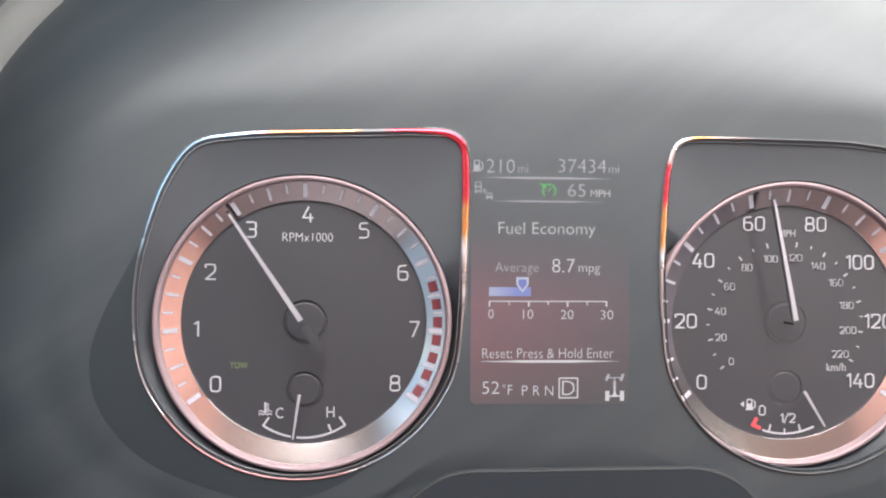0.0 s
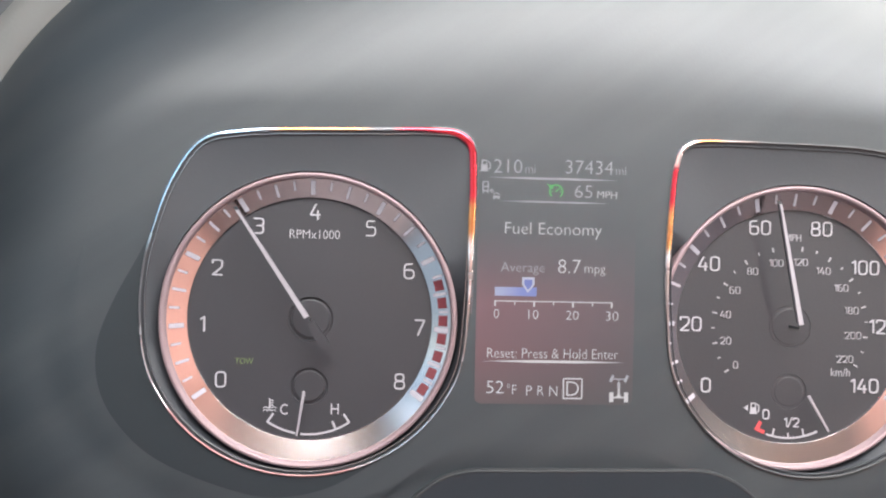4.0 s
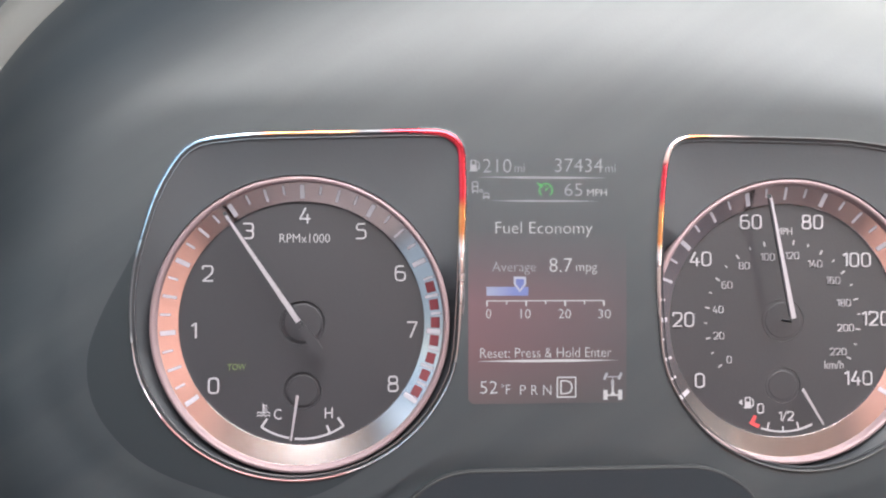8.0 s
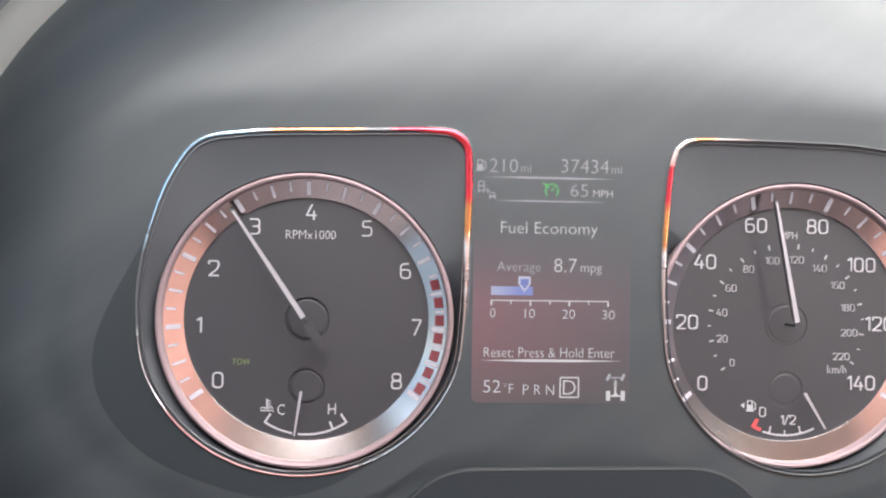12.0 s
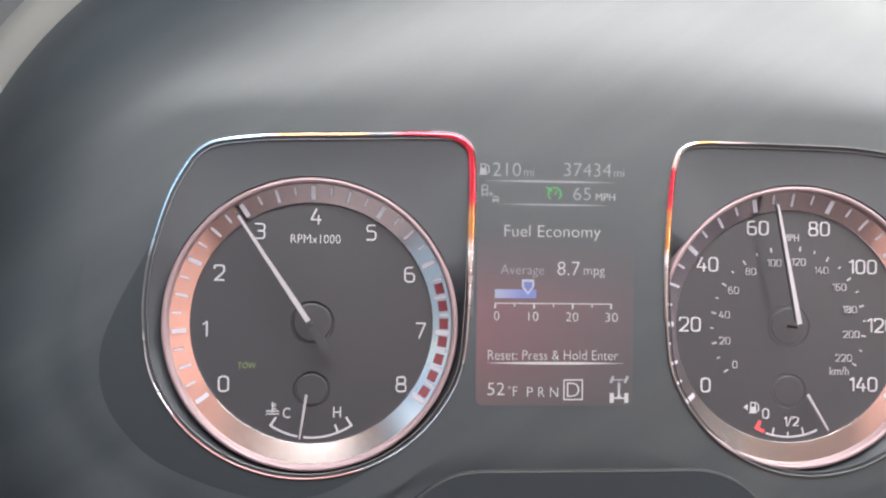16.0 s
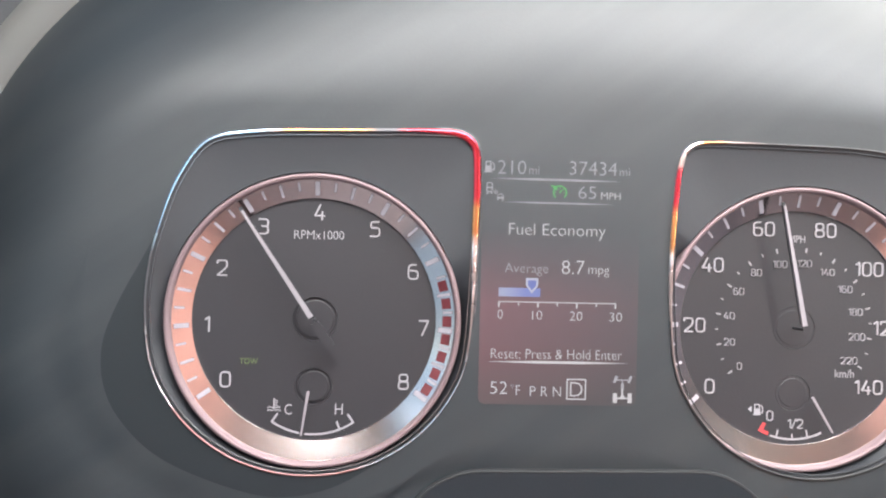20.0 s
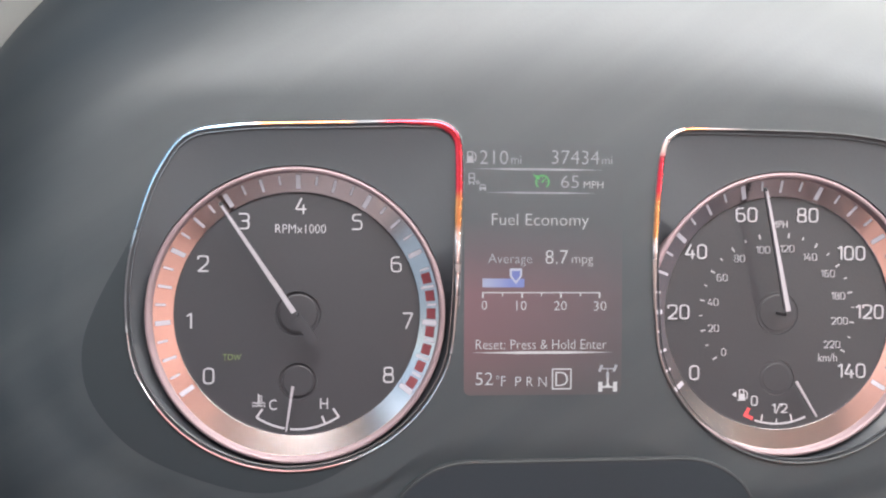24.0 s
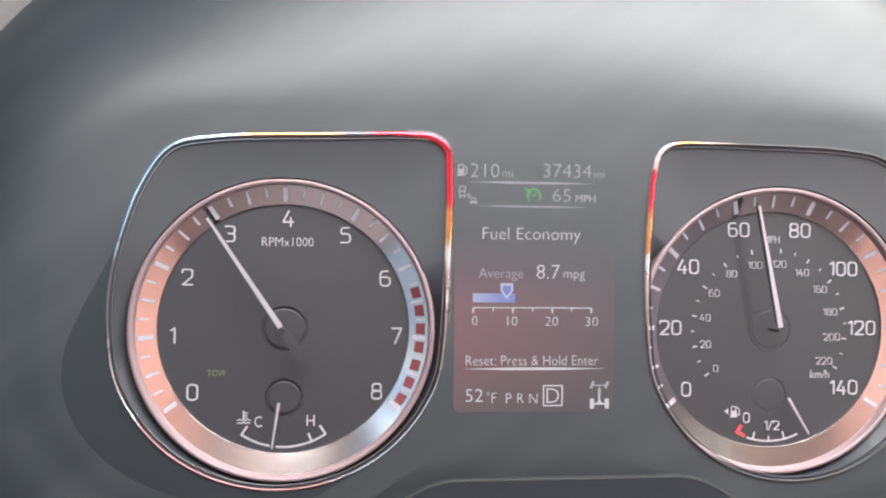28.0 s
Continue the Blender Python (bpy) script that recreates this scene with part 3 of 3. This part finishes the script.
def dial(name, label, cx, flip, marks, needle_angle):
    g = thing(name, label, "gauge", (cx * MM, 0, 0), "gauges of the cluster")
    part("dial_face", face_mesh(), FACE, g, "matt black face with two round wells")
    out = bezel_outline(flip)
    part("bezel", bezel_mesh(out, flip), CHROME_SPEED if flip else CHROME_TACH, g, "polished chrome frame with red and orange reflections painted in", smooth=True)
    part("frame_wall", sweep(out, [(-0.05, LIP + 0.2), (0.3, 3.0), (-1.0, 3.0), (-0.7, LIP + 0.3)]), FASCIA if flip else RECESS, g, "black wall under the bright lip", smooth=True)
    part("outer_line", edge_line_mesh(out, flip), CHROME, g, "fine bright line on the outer side of the frame", smooth=True)
    part("inner_edge", sweep(out, [(-2.1, PLATE - 0.35), (-2.0, PLATE - 0.5), (-1.85, PLATE - 0.5), (-1.75, PLATE - 0.35), (-1.75, PLATE + 0.6), (-2.1, PLATE + 0.6)]), RECESS if flip else EDGE, g, "fine line inside the frame", smooth=True)
    part("pod_floor", pod_mesh(out), RECESS, g, "matt black floor inside the frame", smooth=True)
    part("dial_ring", lathe([(45.8, -0.2), (45.7, -0.6), (45.9, -0.9), (52.9, -3.6), (53.2, -3.4), (53.2, 2.5), (45.8, 2.5)]), SATIN, g, "satin silver sloping ring", smooth=True)
    part("dial_rim", lathe([(52.8, -3.4), (52.8, -6.0), (53.2, -7.1), (53.9, -7.5), (54.6, -7.3), (55.1, -6.6), (55.1, 2.5), (52.8, 2.5)]), RIM, g, "thin rounded silver rim", smooth=True)
    for angle, r0, r1, w in marks:
        mark = None
        # The wider dark bar paints the shadow in each mark's recess.
        for name, mat, extra, lift0 in (("scale_mark", RINGMARK, 0.0, -0.12), ("mark_shade", MARKSHADE, 0.22, -0.05)):
            m = bmesh.new()
            bar(polar(r0 - extra / 2, angle), polar(r1 + extra / 2, angle), w + extra, w + extra, 0, 0.25, m)
            for v in m.verts:
                r = math.hypot(v.co.x, v.co.z) / MM
                lift = lift0 - 1.05 - (r - 46.3) * 2.6 / 6.3
                v.co.y = (lift if v.co.y < 0.0001 else lift + 0.5) * MM
            mark = part(name, m, mat, mark or g)
    n = part("needle", bar(polar(1.5, needle_angle), polar(48.3, needle_angle), 1.9, 0.8, -10.2, -9.2), NEEDLE, g, "slim white tapered pointer")
    part("needle_side", bar(polar(2.5, needle_angle), polar(49.8, needle_angle), 2.2, 1.3, -9.2, -8.4), HUB, n, "black underside of the pointer")
    well = 0.18 if flip else 0.8
    if not flip:
        tail = bar(polar(-1.0, needle_angle), polar(-10.4, needle_angle), 3.2, 3.8, -9.6, -8.2)
        tx, tz = polar(-10.4, needle_angle)
        prism([(tx + 1.9 * math.sin(2 * math.pi * i / 20), tz + 1.9 * math.cos(2 * math.pi * i / 20)) for i in range(20)], -9.55, -8.25, tail)
        part("needle_tail", tail, FACE, n, "black rounded counterweight of the pointer")
    part("axle", disc(0.5, -8.4, 1.7, 16), HUB, n, "thin black axle")
    part("hub", lathe([(0.01, 0.06), (6.4, 0.06), (6.8, 0.06), (7.2, 0.2), (7.3, well), (8.2, well), (8.3, 0.3), (8.38, 0.03), (8.38, 2.4), (0.01, 2.4)], 64), FACE, g, "round black hub inside a narrow groove")
    return g


tach_marks = []
for i in range(33):
    a = -125 + STEP_T / 4 * i
    tach_marks.append((a, 46.9, 52.0, 1.7) if i % 4 == 0 else (a, 47.3, 52.0, 1.0) if i % 2 == 0 else (a, 48.6, 52.0, 0.8))
tach = dial("tachometer", "round tachometer with silver ring, white numerals and chrome frame", 0, False, tach_marks, -34.0)
for i in range(9):
    x, z = polar(40.6, -125 + STEP_T * i)
    number(str(i), 6.2, x + (0.8 if i > 1 else 0.2), z, NUMERAL, tach)
for i in range(7):
    a = -125 + STEP_T * 6 + STEP_T / 4 * (i + 1.5)
    m = bmesh.new()
    bar(polar(48.3, a), polar(51.6, a), 4.0, 4.2, 0, 0.25, m)
    for v in m.verts:
        lift = -1.0 - (math.hypot(v.co.x, v.co.z) / MM - 46.3) * 2.6 / 6.3
        v.co.y = (lift if v.co.y < 0.0001 else lift + 0.5) * MM
    part("red_zone_block", m, DARKRED, tach, "dark red square of the red zone")
lettering("RPMx1000", 18.8, 3.3, -0.02, 0.8, 32.0, NUMERAL, tach, "caption", bold=-0.012)
lettering("TOW", 6.8, 2.3, -0.02, -24.5, -16.3, OLIVE, tach, "tow_indicator", label="unlit olive green indicator letters")


def small_gauge(g, needle, parts_of_arc, ticks, well):
    part("small_hub", lathe([(0.01, 0.06), (5.1, 0.06), (5.5, 0.06), (5.8, 0.2), (5.9, well), (6.8, well), (6.9, 0.3), (6.98, 0.03), (6.98, 2.4), (0.01, 2.4)], 48), FACE, g, "small round hub inside a narrow groove").location = (0, 0, -25.5 * MM)
    for a0, a1, mat in parts_of_arc:
        part("small_scale", arc_band(0, -16.3, 27.4, 0.75, a0, a1, -0.2, 0.05, 16), mat, g)
    for a, r0, w, mat in ticks:
        p, q = polar(r0, a), polar(27.6, a)
        part("small_scale_mark", bar((p[0], p[1] - 16.3), (q[0], q[1] - 16.3), w, w, -0.22, 0.05), mat, g)
    (x0, z0), (x1, z1) = needle
    part("small_needle", bar((x0, z0), (x1, z1), 1.05, 0.6, -4.6, -4.0), NEEDLE, g, "small white pointer")


small_gauge(tach, ((-1.6, -26.8), (-4.0, -43.5)), [(146, 186.0, NUMERAL), (190.5, 214, NUMERAL)],
            [(146, 23.6, 0.8, NUMERAL), (158, 24.2, 0.8, NUMERAL), (214, 23.6, 0.8, NUMERAL)], 0.8)
lettering("C", 2.8, 4.0, -0.02, -9.3, -34.3, NUMERAL, tach, "numeral")
lettering("H", 3.0, 4.0, -0.02, 9.8, -34.0, NUMERAL, tach, "numeral")
# thermometer in waves
m = box(-14.9, -34.2, -14.4, -30.2, -0.2, 0.05)
for k in range(3):
    box(-14.4, -31.2 - k * 0.9, -13.2, -30.8 - k * 0.9, -0.2, 0.05, m)
for row in range(2):
    for k in range(3):
        arc_band(-16.2 + k * 1.6, -34.2 - row * 1.1, 0.8, 0.35, -75, 75, -0.2, 0.05, 6, m)
part("coolant_symbol", m, NUMERAL, tach, "small white thermometer symbol over waves")

speed_marks = []
for i in range(29):
    a = -125 + STEP_S / 4 * i
    speed_marks.append((a, 46.9, 52.0, 1.7) if i % 4 == 0 else (a, 47.3, 52.0, 1.0) if i % 2 == 0 else (a, 48.6, 52.0, 0.8))
speedo = dial("speedometer", "round speedometer with silver ring, white numerals and chrome frame", SPEED_X, True, speed_marks, -11.0)
for i in range(8):
    v = str(20 * i)
    x, z = polar(40.6 - (0.6 if len(v) == 3 else 0), -125 + STEP_S * i)
    number(v, 5.8, x - (0.3, 0.6 if i > 1 else -0.5, 2.2)[len(v) - 1], z, NUMERAL, speedo)
for i in range(23):
    a = -125 + 250 / 140 / 1.609344 * 10 * i
    r0, r1, w = (29.9, 31.8, 0.65) if i % 2 == 0 else (30.5, 31.7, 0.5)
    part("km_mark", bar(polar(r0, a), polar(r1, a), w, w, -0.2, 0.05), MARK, speedo)
    if i % 2 == 0:
        x, z = polar(26.6, a)
        v = str(10 * i)
        k = 0.965 if len(v) == 3 else 1.0
        number(v, 2.9, x * k, z * k, MARK, speedo, "small_numeral")
lettering("MPH", 6.4, 2.8, -0.02, 0.6, 35.0, MARK, speedo, "caption")
lettering("km/h", 7.8, 3.2, -0.02, 20.8, -17.6, MARK, speedo, "caption")
small_gauge(speedo, ((6.0, -26.5), (14.3, -40.2)), [(154.5, 199, NUMERAL)], [(166.5, 24.4, 0.6, NUMERAL), (180, 25.4, 0.5, NUMERAL), (193.5, 24.4, 0.6, NUMERAL)], 0.2)
part("red_scale_end", arc_band(0, -16.3, 27.0, 1.4, 201, 208, -0.25, 0.05, 6), REDMARK, speedo, "red empty mark")
p, q = polar(23.8, 208), polar(27.6, 208)
part("red_scale_end", bar((p[0], p[1] - 16.3), (q[0], q[1] - 16.3), 1.3, 1.6, -0.26, 0.05), REDMARK, speedo, "red empty mark")
number("0", 4.0, -9.2, -34.5, NUMERAL, speedo)
number("1", 3.7, -1.2, -37.6, NUMERAL, speedo)
number("2", 3.7, 3.0, -37.6, NUMERAL, speedo)
part("fraction_stroke", bar((-0.2, -39.6), (1.5, -35.6), 0.4, 0.4, -0.2, 0.05), NUMERAL, speedo)


def pump(cx, cz, s, y, mat, parent, arrow):
    m = box(cx - 1.5 * s, cz - 2.1 * s, cx + 1.0 * s, cz + 0.2 * s, y - 0.2, y + 0.05)
    box(cx - 1.4 * s, cz + 0.2 * s, cx - 1.0 * s, cz + 2.1 * s, y - 0.2, y + 0.05, m)
    box(cx + 0.5 * s, cz + 0.2 * s, cx + 0.9 * s, cz + 2.1 * s, y - 0.2, y + 0.05, m)
    box(cx - 1.0 * s, cz + 1.7 * s, cx + 0.5 * s, cz + 2.1 * s, y - 0.2, y + 0.05, m)
    box(cx - 1.9 * s, cz - 2.5 * s, cx + 1.4 * s, cz - 2.1 * s, y - 0.2, y + 0.05, m)
    bar((cx + 1.3 * s, cz + 1.6 * s), (cx + 2.2 * s, cz + 0.6 * s), 0.4 * s, 0.4 * s, y - 0.2, y + 0.05, m)
    bar((cx + 2.1 * s, cz + 0.7 * s), (cx + 2.1 * s, cz - 1.6 * s), 0.4 * s, 0.4 * s, y - 0.2, y + 0.05, m)
    bar((cx + 1.0 * s, cz - 1.5 * s), (cx + 2.2 * s, cz - 1.5 * s), 0.4 * s, 0.4 * s, y - 0.2, y + 0.05, m)
    if arrow:
        prism([(cx - 4.2 * s, cz), (cx - 2.6 * s, cz - 1.2 * s), (cx - 2.6 * s, cz + 1.2 * s)], y - 0.2, y + 0.05, m)
    return part("fuel_symbol", m, mat, parent, "small white fuel pump symbol")


pump(-14.0, -32.0, 0.95, 0, NUMERAL, speedo, True)

# ---- display ----
DX, DZ = 93.6, 15.0
screen = thing("information_display", "lit portrait information display with white text on dark red", "display screen", ((26.3 + (DX - 26.3) * NEAR) * MM, (PLATE - 0.7) * MM, (28.6 + (DZ - 28.6) * NEAR) * MM))
screen.scale = (NEAR, NEAR, NEAR)


def sx(v):
    return v - DX


def sz(v):
    return v - DZ


part("screen_panel", prism(round_box(-30.8, -46.5, 30.8, 50, 2.5), 0.6, 2.2), SCREEN, screen, "dark panel with a red glow, partly a painted reflection")


def show(text, x0, x1, z0, z1, mat=LIT, name="text_line", label=""):
    return lettering(text, x1 - x0, z1 - z0, 0.55, sx((x0 + x1) / 2), sz((z0 + z1) / 2), mat, screen, name, depth=0.06, bold=-0.015, label=label)


show("210", 68.5, 79.4, 57.2, 62.4, LITDIM)
show("mi", 80.7, 84.5, 57.4, 60.5, LITDIM)
show("37434", 96.4, 115.0, 57.6, 62.8, LITDIM)
show("mi", 116.1, 120.1, 57.7, 60.7, LITDIM)
show("65", 100.1, 107.0, 48.4, 53.2, LITDIM)
show("MPH", 109.0, 116.6, 48.4, 51.1, LIT)
show("Fuel Economy", 73.3, 111.0, 32.4, 38.3, LIT)
show("Average", 72.0, 88.9, 18.1, 22.9, LITDIM)
show("8.7", 94.2, 103.0, 19.1, 24.4, LIT)
show("mpg", 104.6, 112.8, 18.2, 21.7, LIT)
show("0", 69.6, 71.6, 1.4, 4.9, LIT)
show("10", 83.0, 86.9, 1.3, 4.8, LIT)
show("20", 97.7, 102.6, 1.2, 4.7, LIT)
show("30", 113.3, 118.2, 1.1, 4.6, LIT)
show("Reset: Press & Hold Enter", 67.4, 118.4, -13.8, -10.1, LIT)
show("52", 67.4, 74.0, -27.5, -22.7, LIT)
show("°F", 75.3, 79.0, -27.8, -23.9, LIT)
show("P", 82.8, 85.0, -28.1, -24.4, LIT)
show("R", 87.2, 89.6, -28.1, -24.4, LIT)
show("N", 91.8, 94.9, -28.2, -24.5, LIT)
show("D", 98.4, 103.3, -28.1, -22.6, LIT)


def streak(x0, x1, z, w, mat):
    """A thin bright rule that tapers at both ends."""
    mid = (x0 + x1) / 2
    part("rule_line", prism([(sx(x0), sz(z)), (sx(mid - 9), sz(z - w / 2)), (sx(mid + 9), sz(z - w / 2)), (sx(x1), sz(z)), (sx(mid + 9), sz(z + w / 2)), (sx(mid - 9), sz(z + w / 2))], 0.5, 0.59), mat, screen)


streak(66, 117, 55.4, 0.8, LITDIM)
streak(70, 114, 46.4, 0.6, LITDIM)
streak(66, 121, -15.1, 1.0, LIT)
part("scale_line", box(sx(69.8), sz(7.8), sx(115.7), sz(8.2), 0.5, 0.59), LIT, screen)
for i in range(7):
    x = 70.0 + 45.5 * i / 6
    w = 0.3 if i % 2 == 0 else 0.2
    part("scale_tick", box(sx(x - w), sz(6.0 if i % 2 == 0 else 6.6), sx(x + w), sz(7.8), 0.5, 0.59), LIT, screen)
part("economy_bar", box(sx(69.8), sz(10.0), sx(86.0), sz(13.4), 0.5, 0.59), LITBAR, screen, "blue bar of the fuel economy scale")


def pentagon(s):
    return [(sx(82.7 + dx * s), sz(14.6 + dz * s)) for dx, dz in ((-2.4, 2.7), (2.4, 2.7), (2.4, -0.2), (0, -3.3), (-2.4, -0.2))]


mark = part("average_marker", prism(pentagon(1.0), 0.42, 0.5), LITPALE, screen, "blue pointer with a pale outline")
part("marker_fill", prism(pentagon(0.66), 0.38, 0.42), LITBLUE, mark)
part("gear_box", sweep(round_box(sx(97.0), sz(-29.4), sx(104.7), sz(-21.3), 0.4, 2), [(0.0, 0.5), (0.0, 0.59), (-0.5, 0.59), (-0.5, 0.5)]), LIT, screen, "white square round the gear letter")
# axle symbol
m = box(sx(115.3), sz(-30.4), sx(116.9), sz(-26.6), 0.5, 0.59)
box(sx(121.1), sz(-30.4), sx(122.7), sz(-26.6), 0.5, 0.59, m)
box(sx(116.9), sz(-28.9), sx(121.1), sz(-28.3), 0.5, 0.59, m)
box(sx(118.6), sz(-28.3), sx(119.3), sz(-25.0), 0.5, 0.59, m)
prism([(sx(118.0), sz(-28.3)), (sx(120.0), sz(-28.3)), (sx(119.0), sz(-26.6))], 0.5, 0.59, m)
part("axle_symbol", m, LIT, screen, "white rear axle symbol")
m = box(sx(118.4), sz(-25.0), sx(119.5), sz(-22.8), 0.5, 0.59)
box(sx(118.8), sz(-22.8), sx(119.1), sz(-21.4), 0.5, 0.59, m)
box(sx(116.4), sz(-21.7), sx(121.6), sz(-21.3), 0.5, 0.59, m)
bar((sx(115.6), sz(-22.6)), (sx(116.7), sz(-20.0)), 1.0, 1.0, 0.5, 0.59, m)
bar((sx(121.3), sz(-22.6)), (sx(122.4), sz(-20.0)), 1.0, 1.0, 0.5, 0.59, m)
part("axle_symbol", m, LITDIM, screen, "grey front axle symbol")
# green cruise symbol
m = arc_band(sx(92.8), sz(50.6), 2.5, 0.55, -40, 140, 0.5, 0.59, 14)
arc_band(sx(92.8), sz(50.6), 2.5, 0.55, 220, 300, 0.5, 0.59, 10, m)
bar((sx(92.6), sz(50.4)), (sx(93.6), sz(51.6)), 0.7, 0.35, 0.5, 0.59, m)
bar((sx(89.3), sz(53.4)), (sx(91.3), sz(51.6)), 0.5, 0.5, 0.5, 0.59, m)
prism([(sx(90.0), sz(53.2)), (sx(91.6), sz(53.0)), (sx(91.4), sz(51.4))], 0.5, 0.59, m)
for a in (-90, -45, 0, 45, 90):
    p, q = polar(1.4, a), polar(2.0, a)
    bar((sx(92.8) + p[0], sz(50.6) + p[1]), (sx(92.8) + q[0], sz(50.6) + q[1]), 0.3, 0.3, 0.5, 0.59, m)
part("cruise_symbol", m, LITGREEN, screen, "green lit cruise control symbol")
pump(sx(65.0), sz(60.0), 0.95, 0.7, LITDIM, screen, False)
# trailer brake symbols
m = sweep(round_box(sx(64.2), sz(50.0), sx(66.6), sz(53.8), 0.5, 2), [(0, 0.5), (0, 0.59), (-0.35, 0.59), (-0.35, 0.5)])
box(sx(64.4), sz(51.6), sx(66.4), sz(52.0), 0.5, 0.59, m)
box(sx(64.3), sz(49.3), sx(64.8), sz(50.0), 0.5, 0.59, m)
box(sx(66.0), sz(49.3), sx(66.5), sz(50.0), 0.5, 0.59, m)
bar((sx(67.0), sz(50.6)), (sx(68.0), sz(49.3)), 0.35, 0.35, 0.5, 0.59, m)
bar((sx(67.6), sz(51.0)), (sx(68.6), sz(49.7)), 0.35, 0.35, 0.5, 0.59, m)
arc_band(sx(69.7), sz(48.2), 1.2, 0.35, -70, 70, 0.5, 0.59, 8, m)
box(sx(68.4), sz(47.6), sx(71.0), sz(48.3), 0.5, 0.59, m)
box(sx(68.5), sz(47.0), sx(69.1), sz(47.6), 0.5, 0.59, m)
box(sx(70.3), sz(47.0), sx(70.9), sz(47.6), 0.5, 0.59, m)
part("trailer_symbol", m, LITDIM, screen, "grey truck and car symbols")

# ---- the cab round the camera ----


def wall(name, label, mat, lo, hi, holes=()):
    """A slab between two corners, cut by openings (lo, hi) that go right through it."""
    ob = thing(name, label, "cab lining", kind="structure")
    axis = min(range(3), key=lambda i: hi[i] - lo[i])
    u, v = [i for i in range(3) if i != axis]
    us = sorted({lo[u], hi[u], *[h[0][0] for h in holes], *[h[1][0] for h in holes]})
    vs = sorted({lo[v], hi[v], *[h[0][1] for h in holes], *[h[1][1] for h in holes]})
    bm = bmesh.new()
    for a0, a1 in zip(us, us[1:]):
        for b0, b1 in zip(vs, vs[1:]):
            if any(h[0][0] <= a0 and a1 <= h[1][0] and h[0][1] <= b0 and b1 <= h[1][1] for h in holes):
                continue
            c = []
            for w in (lo[axis], hi[axis]):
                for a, b in ((a0, b0), (a1, b0), (a1, b1), (a0, b1)):
                    p = [0, 0, 0]
                    p[axis], p[u], p[v] = w, a, b
                    c.append(bm.verts.new(p))
            for f in ((0, 1, 2, 3), (7, 6, 5, 4), (0, 4, 5, 1), (1, 5, 6, 2), (2, 6, 7, 3), (3, 7, 4, 0)):
                bm.faces.new([c[i] for i in f])
    part("lining", bm, mat, ob)
    return ob


wall("wall_driver_side", "dark cab side lining with an open window", CABIN, (-0.75, -1.3, -0.75), (-0.70, 0.6, 0.62), [((-1.16, -0.16), (-0.5, 0.5))])
wall("wall_passenger_side", "grey cab side lining", CARPET, (1.15, -1.3, -0.75), (1.20, 0.6, 0.62))
# Openings cut for the added rear lamps.
wall("wall_rear", "grey cab rear lining", CARPET, (-0.70, -1.3, -0.75), (1.15, -1.25, 0.62), [((-0.63, 0.1), (0.13, 0.38)), ((0.77, -0.06), (1.145, 0.38))])
# The opening is made up to let the added top light through.
wall("ceiling", "beige cloth headliner with an opening for the added top light", HEADLINER, (-0.70, -1.25, 0.57), (1.15, -0.28, 0.62), [((-0.3, -0.6), (1.04, -0.32))])
wall("floor", "grey carpeted cab floor", FLOORING, (-0.70, -1.25, -0.75), (1.15, 0.6, -0.70))

# Unseen panel in place of the driver's shirt, added to colour the reflections.
seat = thing("driver_stand_in", "unseen salmon red panel standing in for the driver's shirt", "seat")
bm = bmesh.new()
nu, nv = 16, 16
grid = [[bm.verts.new((0.36 + 0.36 * (2 * i / nu - 1), -0.78 - 0.05 * (1 - (2 * i / nu - 1) ** 2) + 0.12 * (0.5 - j / nv) * 0.6 + 0.04, -0.35 + 0.66 * j / nv)) for j in range(nv + 1)] for i in range(nu + 1)]
for i in range(nu):
    for j in range(nv):
        bm.faces.new((grid[i][j], grid[i + 1][j], grid[i + 1][j + 1], grid[i][j + 1]))
bmesh.ops.solidify(bm, geom=bm.faces[:], thickness=0.08)
part("shirt_panel", bm, SHIRT, seat, smooth=True)
